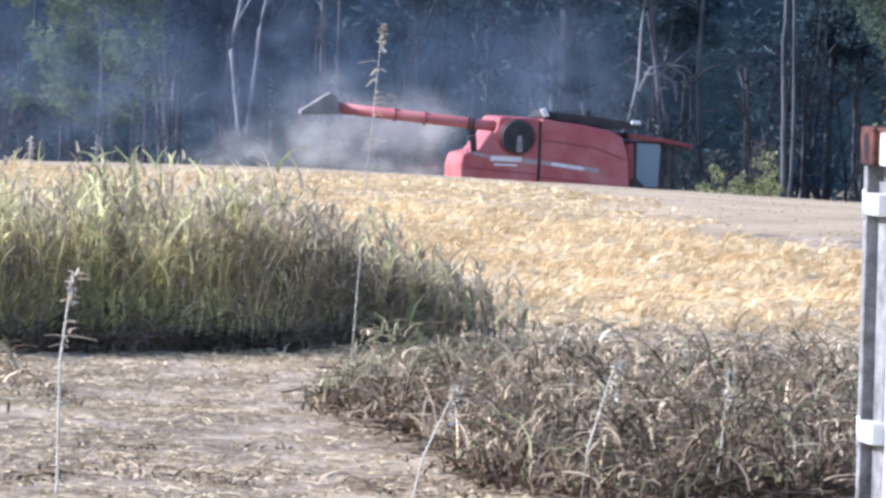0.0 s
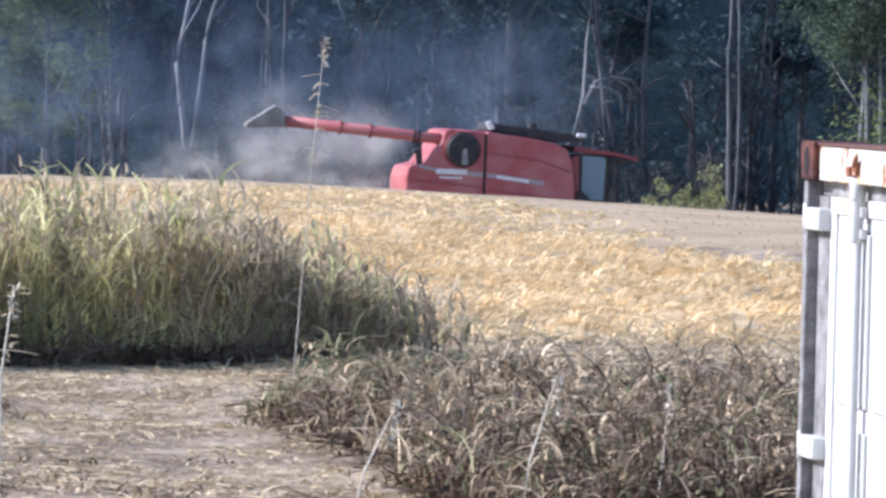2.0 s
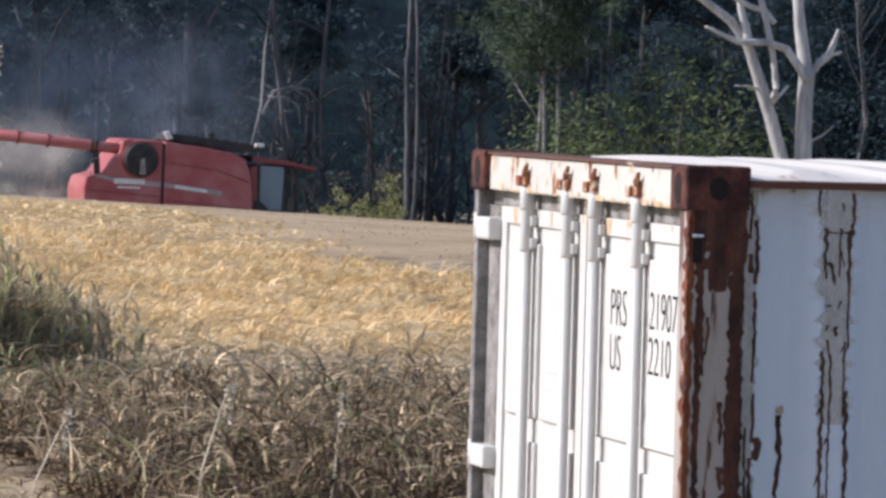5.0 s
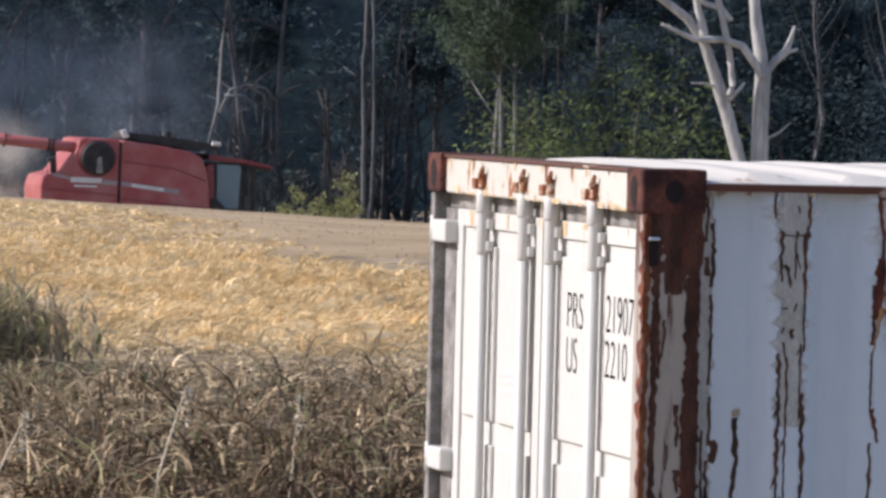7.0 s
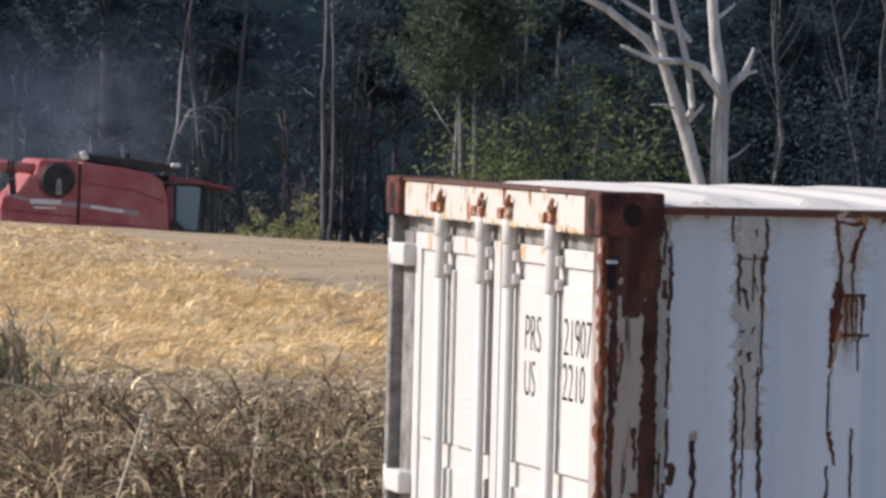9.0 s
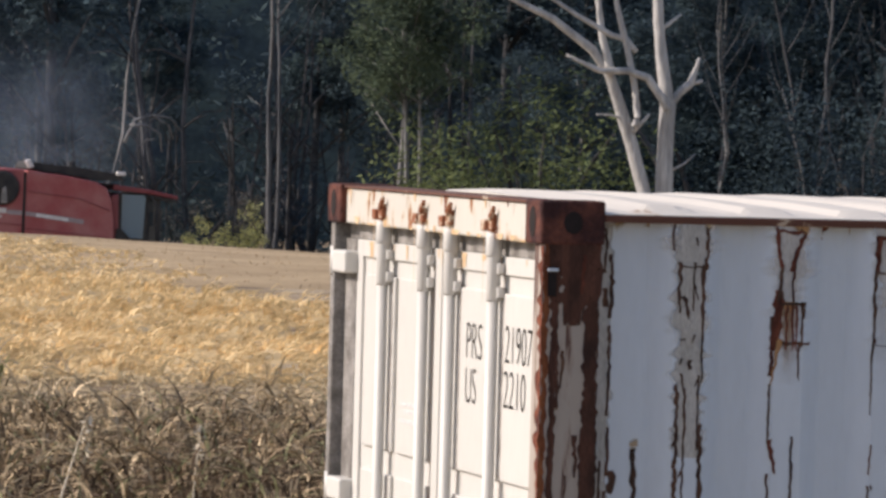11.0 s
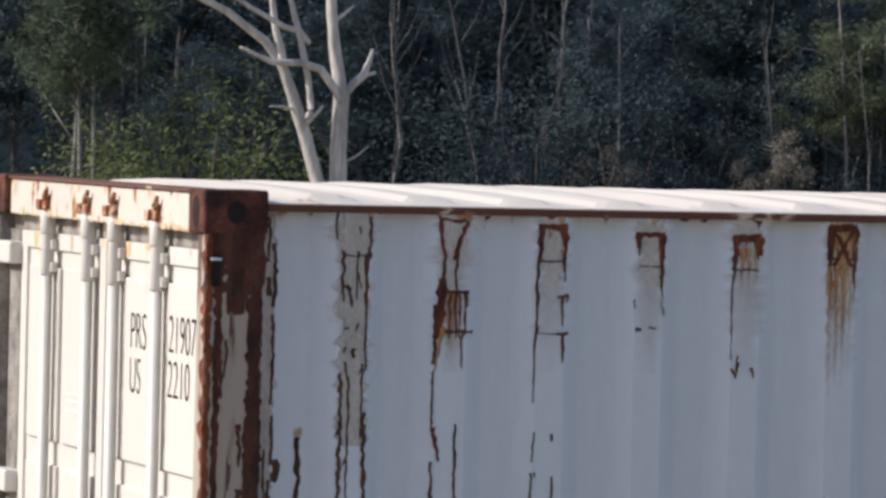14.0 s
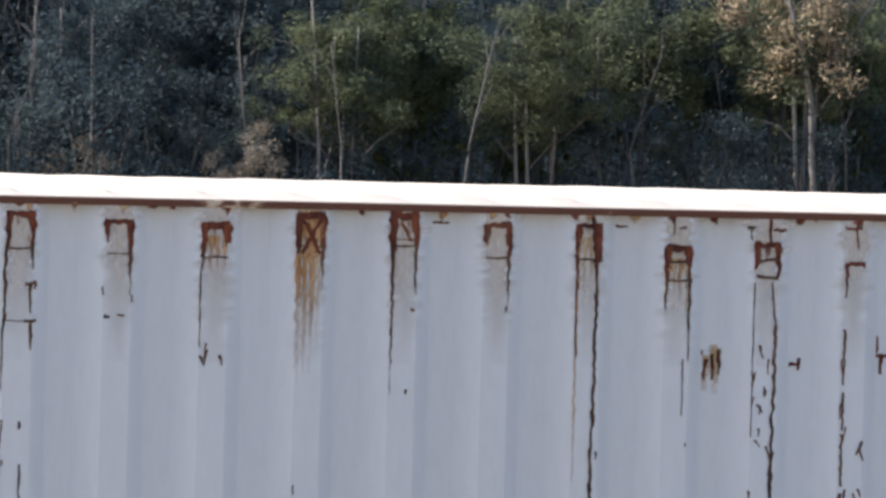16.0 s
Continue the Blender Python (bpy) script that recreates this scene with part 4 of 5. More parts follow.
part("air_screen_rim", tube([(-1.17, -1.50, 3.0), (-1.17, -1.585, 3.0)], [0.58, 0.56], 26), M_REDDARK, sc)
# decals: plain bars
part("decal", box(-1.96, -1.01, -1.535, -1.50, 2.25, 2.41, 0.004), M_DECAL, combine, "plain white marking")
part("decal", box(-1.85, -1.15, -1.532, -1.50, 2.12, 2.18, 0.004), M_DECAL, combine)
part("decal_stripe", slab([(-2.5, 2.42), (-2.5, 2.52), (-1.97, 2.42), (-1.97, 2.32)], -1.532, -1.50), M_DECALGREY, combine)
part("decal_stripe", slab([(-0.98, 2.22), (-0.98, 2.36), (-0.52, 2.34), (-0.52, 2.20)], -1.532, -1.50), M_DECALGREY, combine)
part("decal_stripe", slab([(-0.42, 2.20), (-0.42, 2.33), (1.35, 2.14), (1.35, 2.00)], -1.545, -1.50), M_DECALGREY, combine)
part("decal", slab([(-0.10, 2.18), (-0.10, 2.28), (0.88, 2.17), (0.88, 2.07)], -1.553, -1.53), M_DECAL, combine)
# fold lines of the side panels, drawn as strips of darker red
part("panel_crease", slab([(-0.40, 2.92), (-0.40, 2.95), (1.2, 2.78), (2.15, 2.45), (2.15, 2.42), (1.2, 2.75)], -1.545, -1.50), M_REDDARK, combine)
part("panel_crease", slab([(-2.7, 2.02), (-2.7, 2.05), (-0.52, 1.92), (-0.52, 1.89)], -1.53, -1.49), M_REDDARK, combine)
part("panel_crease", slab([(-0.40, 1.80), (-0.40, 1.83), (2.25, 1.62), (2.25, 1.59)], -1.545, -1.50), M_REDDARK, combine)
part("wheel_arch", tube([(-1.75, -1.52, 1.12), (-1.75, -1.48, 1.12)], [0.6, 0.6], 22), M_BLACK, combine)
# cab
cab = part("cab", slab([(2.46, 1.20), (2.46, 2.98), (3.55, 2.98), (3.88, 2.5), (3.74, 1.30)], -0.98, 0.98, 0.03), M_GLASSDARK, combine, "tinted glass cab")
part("cab_window", slab([(2.62, 1.62), (2.60, 2.94), (3.34, 2.94), (3.28, 1.62)], -1.0, -0.975, 0.006), M_GLASS, cab, "side window with reflected sky put into its colour")
part("cab_roof", slab([(2.30, 3.06), (2.32, 3.24), (3.5, 3.10), (4.30, 2.95), (4.32, 2.84), (3.4, 2.98)], -1.1, 1.1, 0.03), M_REDDARK, cab, "dark red cab roof")
part("cab_visor", slab([(3.3, 2.88), (3.3, 2.96), (4.28, 2.82), (4.26, 2.76)], -1.12, 1.12, 0.015), M_BLACK, cab)
for x in (2.52, 3.42, 3.74):
    part("cab_pillar", slab([(x - 0.05, 1.2), (x - 0.05, 2.97), (x + 0.05, 2.97), (x + 0.05, 1.2)], -1.01, -0.97), M_BLACK, cab)
part("cab_seat", slab([(2.9, 1.2), (2.8, 2.3), (2.95, 2.3), (3.05, 1.65), (3.5, 1.6), (3.5, 1.2)], -0.3, 0.3, 0.03), M_BLACK, cab)
part("cab_back_wall", box(2.52, 2.56, -0.95, 0.95, 1.22, 2.9), M_BLACK, cab)
part("cab_floor", box(2.5, 4.0, -1.0, 1.0, 1.05, 1.19, 0.02), M_BLACK, cab)
part("feeder_house", slab([(2.6, 0.9), (2.8, 1.35), (4.3, 0.75), (4.1, 0.35)], -0.6, 0.6, 0.03), M_RED, combine)
part("mirror_arm", tube([(3.5, -1.1, 2.9), (3.62, -1.35, 2.6), (3.6, -1.4, 2.2)], [0.025] * 3, 6), M_BLACK, cab)
part("mirror", box(3.56, 3.66, -1.46, -1.34, 2.0, 2.45, 0.02), M_BLACK, cab)
part("cab_ladder", slab([(2.35, 1.2), (2.4, 1.9), (2.55, 1.9), (3.3, 1.2)], -1.35, -1.05, 0.02), M_BLACK, combine)
part("chassis", box(-2.5, 2.6, -1.1, 1.1, 0.75, 1.22, 0.04), M_BLACK, combine)
# auger
ang = [(-1.66, -1.15, 3.27), (-2.0, -1.15, 3.31), (-6.58, -1.2, 3.66)]
auger = part("unloading_auger", tube(ang, [0.16, 0.165, 0.17], 18), M_RED, combine, "long red unloading tube", smooth=True)
for s in (0.10, 0.13, 0.42, 0.62):
    p = [Vector(ang[1]).lerp(Vector(ang[2]), s + d) for d in (0, 0.012)]
    part("auger_collar", tube(p, [0.22, 0.22], 18), M_REDDARK if s > 0.2 else M_BLACK, auger)
part("auger_spout", slab([(-6.56, 3.46), (-6.60, 3.92), (-6.86, 4.12), (-6.98, 4.05), (-7.76, 3.54), (-7.74, 3.42), (-7.1, 3.46)], -1.45, -0.95, 0.03), M_SPOUT, auger, "grey rubber spout")
part("auger_lamp", box(-6.45, -6.1, -1.4, -1.3, 3.38, 3.47, 0.02), M_DECAL, auger)
part("auger_elbow", tube([(-1.40, -1.1, 3.2), (-1.56, -1.12, 3.40), (-1.8, -1.15, 3.36)], [0.22, 0.22, 0.18], 14), M_REDDARK, auger, smooth=True)
part("auger_cradle", slab([(-2.52, 2.5), (-2.60, 3.18), (-2.40, 3.18), (-2.34, 2.5)], -1.3, -1.2), M_BLACK, combine)
part("ladder_rail", tube([(-2.62, -1.3, 2.4), (-2.66, -1.3, 2.95), (-2.42, -1.3, 3.0)], [0.025] * 3, 6), M_GREY, combine)


def wheel(x, y, r, w):
    s = 1 if y > 0 else -1
    t = part("tyre", tube([(x, y - w / 2, r), (x, y - w * 0.42, r), (x, y + w * 0.42, r), (x, y + w / 2, r)], [r * 0.86, r, r, r * 0.86], 28), M_TYRE, combine)
    part("rim", tube([(x, y + s * w * 0.38, r), (x, y + s * w * 0.53, r)], [r * 0.52, r * 0.5], 20), M_DECAL, t)
    for k in range(20):
        a = k * math.tau / 20
        lug = box(-0.03, 0.03, -w * 0.46, w * 0.46, -0.03, 0.04)
        bmesh.ops.transform(lug, matrix=Matrix.Translation((x, y, r)) @ Matrix.Rotation(a, 4, "Y") @ Matrix.Translation((0, 0, r)), verts=lug.verts)
        part("tread_lug", lug, M_TYRE, t)


for s in (-1, 1):
    wheel(2.75, s * 1.25, 0.74, 0.6)
    wheel(-1.75, s * 1.3, 0.62, 0.45)

# dust thrown up behind the combine, and painted haze: soft domed puffs
def dust(name, spots, material, label):
    v, f, uvs = [], [], []
    for x, y, z, rx, rz in spots:
        base, n, rings = len(v), 20, 5
        v.append((x, y - 0.25 * rx, z))
        uvs.append((0, 0))
        for k in range(1, rings + 1):
            s = k / rings
            for a in range(n):
                u, w = s * math.cos(a * math.tau / n), s * math.sin(a * math.tau / n)
                v.append((x + rx * u, y - 0.25 * rx * (1 - s * s) + 0.1 * rx * noise.noise((x + u * 2, z + w * 2, y)), z + rz * w))
                uvs.append((u, w))
        for a in range(n):
            b = (a + 1) % n
            f.append((base, base + 1 + a, base + 1 + b))
            for k in range(rings - 1):
                o = base + 1 + k * n
                f.append((o + a, o + n + a, o + n + b, o + b))
    ob = quick(name, v, f, material, smooth=True)
    lay = ob.data.uv_layers.new(name="puff")
    for loop in ob.data.loops:
        lay.data[loop.index].uv = uvs[loop.vertex_index]
    return tagged(ob, label, "dust", "", "stuff")


dust("dust_cloud", [(22.3, 153, -0.9, 1.7, 0.9), (20.6, 152.5, -0.4, 2.1, 1.5), (18.9, 153.5, -0.3, 2.3, 1.8), (17.0, 154, -0.6, 2.3, 1.3), (20.2, 155, 0.8, 2.5, 2.0), (22.8, 155.5, 0.5, 2.2, 1.7)],
     M_DUST, "pale dust boiling up behind the combine harvester")
dust("blue_haze_puffs", [(12, 158, 1.5, 9, 4.5), (18, 159.5, 2.5, 8, 4), (24, 161, 1.5, 8, 4), (27.5, 161.6, 2.2, 6, 3.6), (27.8, 162.5, 2.4, 5.8, 4.4), (8, 164, 2.0, 10, 5), (19, 165.5, 2.5, 13, 5)],
     M_HAZE, "thin dust and blue air haze, tinted puffs before the wood")


# ---- field: standing crop, stubble ----
def crop_z(x, y):
    """Top of the laid crop: rolling tussocks over the ground."""
    side = 1.23 - 0.075 * (x - 6.3) * smooth(22, 37, y)
    return side + 0.05 * noise.noise((x * 0.9 + 0.4 * y, y * 0.35, 1)) + 0.09 * noise.noise((x * 2.6 + y * 0.5, y * 0.9, 4)) + 0.10 * noise.noise((x * 6.0, y * 2.2, 9))


cx, cy = axis((-8, 16, 120)), axis((18.5, 38, 90))
cv = []
for y in cy:
    for x in cx:
        edge = smooth(18.5, 19.6, y + 0.5 * noise.noise((x, 0, 8))) * (1 - smooth(36.8, 38, y)) * smooth(-8, -7.5, x) * (1 - smooth(15.5, 16, x))
        cv.append((x, y, ground_z(x, y) - 0.05 + edge * (crop_z(x, y) - 0.10 - ground_z(x, y) + 0.05)))
W2 = len(cx)
crop = tagged(quick("crop_mat", cv, [(j * W2 + i, j * W2 + i + 1, (j + 1) * W2 + i + 1, (j + 1) * W2 + i) for j in range(len(cy) - 1) for i in range(W2 - 1)], M_WHEAT, smooth=True),
              "laid ripe golden barley over dry ground", "crop", "", "stuff")
st = Strands()
for i in range(5200):
    y0 = 18.6 + 18.8 * rng.random() ** 1.1
    x0 = rng.uniform(-1.5 + (y0 - 18) * 0.02, 4.2 + (y0 - 18) * 0.31)
    a = 0.5 + 1.5 * noise.noise((x0 * 0.5, y0 * 0.25, 12)) + rng.gauss(0, 0.3)
    lift, size = rng.uniform(0.55, 1.0), rng.uniform(0.7, 1.3)
    for j in range(13):
        x, y = x0 + rng.gauss(0, 0.07), y0 + rng.gauss(0, 0.12)
        b = a + rng.gauss(0, 0.7)
        st.blade((x, y, crop_z(x, y) - 0.12), (math.cos(b) * 0.55, -0.2 + 0.3 * math.sin(b)), size * rng.uniform(0.09, 0.22), rng.uniform(0.012, 0.028), 0.4 + 0.6 * rng.random(), 3, lift)
st.object("barley_straw", M_WHEAT, "ripe golden barley laid over by wind", "crop")
mx_, my_ = axis((-14, 40, 108)), axis((36.0, 72, 60))
mv = [(x, y, ground_z(x, y) + 0.02 + 0.02 * noise.noise((x * 1.5, y * 0.7, 2)) - 0.1 * (1 - smooth(-14, -12, x) * (1 - smooth(38, 40, x)) * smooth(36, 36.8, y) * (1 - smooth(70, 72, y)))) for y in my_ for x in mx_]
W3 = len(mx_)
tagged(quick("stubble_mat", mv, [(j * W3 + i, j * W3 + i + 1, (j + 1) * W3 + i + 1, (j + 1) * W3 + i) for j in range(len(my_) - 1) for i in range(W3 - 1)], M_STUBBLE, smooth=True),
       "flattened chaff over cut stubble", "stubble", "", "stuff")
st = Strands()
for i in range(3000):
    y = 36.5 + 30 * rng.random()
    x = rng.uniform(0 + (y - 36) * 0.03, 9 + (y - 36) * 0.32)
    st.blade((x, y, ground_z(x, y)), (rng.gauss(0, 0.5), rng.gauss(0, 0.5)), rng.uniform(0.03, 0.06), rng.uniform(0.012, 0.03), 0.3, 1)
st.object("stubble", M_STUBBLE, "short greyish cut stubble on the crest", "stubble")

st = Strands()
for i in range(9000):
    y = 37 + 26 * rng.random()
    x = rng.uniform(0, 3.2 + y * 0.115) - abs(rng.gauss(0, 1.0))
    a = rng.uniform(0, 6.28)
    st.blade((x, y, ground_z(x, y) + 0.03), (math.cos(a) * 0.6, math.sin(a) * 0.5), rng.uniform(0.1, 0.3), rng.uniform(0.02, 0.05), 0.5, 2, rng.uniform(0.15, 0.5))
st.object("loose_barley_straw", M_WHEAT, "loose golden straw left on the crest", "straw")

# ---- straw litter on the bank ----
st = Strands()
for i in range(26000):
    x, y = rng.uniform(-3.2, 0.6), rng.uniform(4.6, 17)
    a = rng.uniform(0, 6.28)
    if noise.noise((x * 2.2, y * 1.1, 41)) < -0.12 and rng.random() < 0.75:
        continue
    st.blade((x, y, ground_z(x, y) + 0.004), (math.cos(a), math.sin(a)), rng.uniform(0.03, 0.12), rng.uniform(0.007, 0.016), rng.uniform(0.5, 0.95), 2, rng.uniform(0.05, 0.5))
st.object("straw_litter", M_STRAW, "flattened dry straw on pale earth", "straw")

# ---- straw and thin stubble between the weeds and the crop ----
st = Strands()
for i in range(9000):
    x, y = rng.uniform(-0.5, 6.5), rng.uniform(14.5, 20)
    a = rng.uniform(0, 6.28)
    st.blade((x, y, ground_z(x, y) + 0.004), (math.cos(a), math.sin(a)), rng.uniform(0.06, 0.2), rng.uniform(0.008, 0.02), rng.uniform(0.5, 0.95), 2, rng.uniform(0.1, 0.7))
st.object("stubble_strip", M_STRAW, "pale trampled straw beside the standing barley", "straw")

# ---- tall grass clump ----
st, sd, su = Strands(), Strands(), Strands()
for i in range(6200):
    u = rng.random()
    x = -3.6 + 4.72 * u + rng.gauss(0, 0.06 + 0.16 * smooth(0.78, 1.0, u))
    front = 14.95 + 0.9 * u
    y = max(15.5 + 0.9 * u + rng.gauss(0, 0.5), front)
    bumps = 0.40 * noise.noise((x * 2.2, y * 1.2, 3)) + 0.22 * noise.noise((x * 6, y * 3, 8))
    prof = 0.86 - 0.50 * smooth(0.70, 1.02, u)
    if rng.random() < 0.75 * smooth(0.76, 1.0, u):
        continue
    top = prof * (0.45 + 0.55 * rng.random() ** 0.55) * (1 + bumps)
    if rng.random() < 0.07:
        top = prof * rng.uniform(1.05, 1.4)
    dry = rng.random() < 0.38 + 0.5 * smooth(0.55, 0.95, u) + 0.25 * noise.noise((x * 3, y, 20))
    s, g = (sd if dry else st), ground_z(x, y)
    lean = (rng.gauss(0.03, 0.16), rng.gauss(-0.05, 0.15))
    s.blade((x, y, g), lean, top, rng.uniform(0.006, 0.012), 0.08 + 0.1 * rng.random(), 3)
    # leaves bunch towards the top and spread in short arcs
    for j in range(9):
        h = top * (0.04 + 0.94 * rng.random() ** 0.75)
        turn = rng.choice((-1, 1)) * rng.uniform(0.05, 0.75)
        s.blade((x + lean[0] * h * 0.5, y + lean[1] * h * 0.5, g + h * 0.88), (turn, rng.gauss(-0.1, 0.3)), rng.uniform(0.08, 0.24), rng.uniform(0.009, 0.021), rng.uniform(0.0, 0.7), 3, rng.uniform(0.7, 1.1))
    if rng.random() < 0.25:
        sd.blade((x + lean[0] * top, y + lean[1] * top, g + top * 0.86), (rng.gauss(0, 0.3), 0), rng.uniform(0.05, 0.11), rng.uniform(0.014, 0.024), 0.2, 3)
# dark blades stand in for the shade at the clump's foot
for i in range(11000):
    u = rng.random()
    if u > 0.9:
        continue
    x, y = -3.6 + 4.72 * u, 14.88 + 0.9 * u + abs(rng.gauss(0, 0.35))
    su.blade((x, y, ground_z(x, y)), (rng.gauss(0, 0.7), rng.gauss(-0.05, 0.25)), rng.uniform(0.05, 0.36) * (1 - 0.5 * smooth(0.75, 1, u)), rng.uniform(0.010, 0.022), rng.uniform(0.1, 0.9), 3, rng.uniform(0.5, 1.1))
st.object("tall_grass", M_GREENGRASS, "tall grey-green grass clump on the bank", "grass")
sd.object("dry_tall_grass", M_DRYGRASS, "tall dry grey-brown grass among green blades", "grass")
su.object("dead_grass_base", M_SHADESTEM, "dead stems at the foot of the tall grass, darkened for shade", "grass")

# ---- matted weeds ----
st, sg, su = Strands(), Strands(), Strands()


def weed_edge(y):
    return -0.50 + 0.25 * noise.noise((0, y * 0.8, 2)) + 0.45 * smooth(6.5, 4.5, y) + 0.95 * smooth(10.5, 15.5, y)


def weed_top(x, y):
    """Height of the tangle: hummocks with hollows between them, lower towards the crop."""
    low = 1 - 0.74 * smooth(8.5, 14.5, y)
    hum = 1 + 0.9 * noise.noise((x * 2.6, y * 1.5, 6)) + 0.7 * noise.noise((x * 6.5, y * 3.5, 16))
    return 0.30 * low * smooth(-0.05, 0.5, x - weed_edge(y) + 0.15) * max(hum, 0.15)


for i in range(36000):
    y = 5.2 + 9.7 * rng.random() ** 1.05
    left = weed_edge(y)
    x = left + (3.6 + 0.14 * (y - 5)) * rng.random() ** 0.9
    h = weed_top(x, y)
    if i < 900:
        x, y, left = rng.gauss(-1.95, 0.2), rng.gauss(11.7, 0.5), -3.2
        h = 0.26 * math.exp(-((x + 1.95) / 0.28) ** 2)
    low = 1 - 0.7 * smooth(8.5, 14.5, y)
    r = rng.random() ** 0.6
    base = ground_z(x, y) + h * (0.15 + 0.85 * r)
    a = rng.uniform(0, 6.28)
    green = rng.random() < 0.04 + (0.55 if y > 10.6 and x < left + 0.9 else 0) + (0.06 if y < 6.4 else 0)
    length = rng.uniform(0.07, 0.22) if y > 9 or rng.random() < 0.85 else rng.uniform(0.22, 0.38)
    # the lower or nearer a stem lies, the likelier its shade-dark colour
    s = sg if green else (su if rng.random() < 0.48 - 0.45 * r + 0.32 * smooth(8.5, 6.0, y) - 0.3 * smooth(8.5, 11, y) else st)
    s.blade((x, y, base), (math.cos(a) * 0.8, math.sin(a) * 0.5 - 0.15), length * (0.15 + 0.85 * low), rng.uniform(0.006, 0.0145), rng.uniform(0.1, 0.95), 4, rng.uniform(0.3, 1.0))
for i in range(2200):
    x, y = rng.uniform(-2.6, -0.5), rng.uniform(5.2, 8.5)
    if noise.noise((x * 2, y * 1.2, 30)) > 0.0:
        st.blade((x, y, ground_z(x, y)), (rng.gauss(0, 0.7), rng.gauss(0, 0.5)), rng.uniform(0.04, 0.12), rng.uniform(0.008, 0.018), rng.uniform(0.4, 1.2), 3, rng.uniform(0.3, 0.9))
# more dark blades, for the shaded gaps under the tangle
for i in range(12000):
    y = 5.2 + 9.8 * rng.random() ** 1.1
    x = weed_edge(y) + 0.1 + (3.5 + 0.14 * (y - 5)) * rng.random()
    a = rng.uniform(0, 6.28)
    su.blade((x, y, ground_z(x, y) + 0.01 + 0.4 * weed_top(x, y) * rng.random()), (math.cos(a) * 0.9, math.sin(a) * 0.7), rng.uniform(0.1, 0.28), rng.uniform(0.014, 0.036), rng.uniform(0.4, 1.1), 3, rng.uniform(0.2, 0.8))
su.object("rotting_weeds", M_SHADESTEM, "stems lying under the dry weeds, coloured dark for shade", "weeds")
st.object("matted_weeds", M_WEED, "tangled dry brown weeds sprawling on the bank", "weeds")
sg.object("weed_leaves", M_WEEDGREEN, "green shoots among dry brown weeds", "weeds")


def stalk(pts, r, leafy, label):
    """One tall dead weed stem with drooping leaves and a seed head."""
    p0 = Vector(pts[0])
    t = thing("weed_stalk", Matrix.Translation(p0), label, "weed", "tall weeds")
    loc = [Vector(p) - p0 for p in pts]
    part("stem", tube(loc, [r, r * 0.8, r * 0.5][:len(loc)], 6), M_PALESTALK, t)
    s = Strands()
    for k in range(leafy):
        q = loc[-2].lerp(loc[-1], rng.random()) if k % 3 else loc[0].lerp(loc[-1], 0.5 + 0.45 * rng.random())
        s.blade(tuple(q), (rng.gauss(0, 0.9), rng.gauss(0, 0.4)), rng.uniform(0.03, 0.085), rng.uniform(0.010, 0.020), rng.uniform(0.6, 1.4), 3, rng.uniform(0.4, 1))
    for k in range(len(s.f) // 3):
        quick("leaf", s.v[8 * k:8 * k + 8], [(0, 1, 3, 2), (2, 3, 5, 4), (4, 5, 7, 6)], M_DRYGRASS, t)
    v, f = [], []
    for k in range(7):
        leaves(v, f, loc[-1] + Vector((0, 0, -0.02 * k)), 0.018, 5, 0.035)
    quick("seed_head", v, f, M_PALESTALK, t)


for pts, r, n in (([(-0.30, 11, 1.15), (-0.23, 11, 2.3), (-0.18, 11, 2.9)], 0.0028, 24), ([(-2.09, 6, 1.12), (-2.09, 6, 1.63), (-2.05, 6, 1.96)], 0.006, 18),
                  ([(-0.33, 5.2, 1.05), (-0.29, 5.2, 1.4), (-0.20, 5.2, 1.70)], 0.005, 8), ([(-0.95, 5.2, 1.05), (-0.88, 5.2, 1.36), (-0.77, 5.2, 1.60)], 0.005, 10),
                  ([(0.25, 5.6, 1.1), (0.28, 5.6, 1.4), (0.30, 5.6, 1.66)], 0.005, 8), ([(-1.65, 15.6, 1.15), (-1.62, 15.6, 1.8), (-1.58, 15.6, 2.24)], 0.006, 6),
                  ([(-1.42, 15.4, 1.15), (-1.42, 15.4, 1.9), (-1.38, 15.4, 2.27)], 0.005, 5)):
    stalk(pts, r, n, "bleached tall weed stem with drooping dry leaves")

# ---- the wood ----
WOODZ = -3.0


def bare_limbs(bm, base, top_z, r0, n_limbs, spread, lean, trng, first=0.3):
    """A trunk and its forking limbs; returns the limb ends."""
    pts, rad = [], []
    x, y = base
    segs = 7
    for i in range(segs + 1):
        s = i / segs
        pts.append((x + lean * s * top_z * 0.1 + 0.12 * math.sin(4 * s + x), y, top_z * s))
        rad.append(r0 * (1 - 0.75 * s))
    tube(pts, rad, 7, bm)
    ends = [pts[-1]]
    for k in range(n_limbs):
        s = first + (0.95 - first) * trng.random()
        i = int(s * segs)
        p = Vector(pts[i])
        a = trng.uniform(0, 6.28)
        L = spread * trng.uniform(0.5, 1.1) * (1.2 - 0.6 * s)
        q = p + Vector((math.cos(a) * L * 0.5, math.sin(a) * L * 0.5, L * 0.45))
        e = p + Vector((math.cos(a) * L, math.sin(a) * L, L * trng.uniform(0.5, 1.0)))
        tube([p, q, e], [rad[i] * 0.5, rad[i] * 0.35, rad[i] * 0.12], 5, bm)
        ends += [tuple(q), tuple(e)]
    return ends


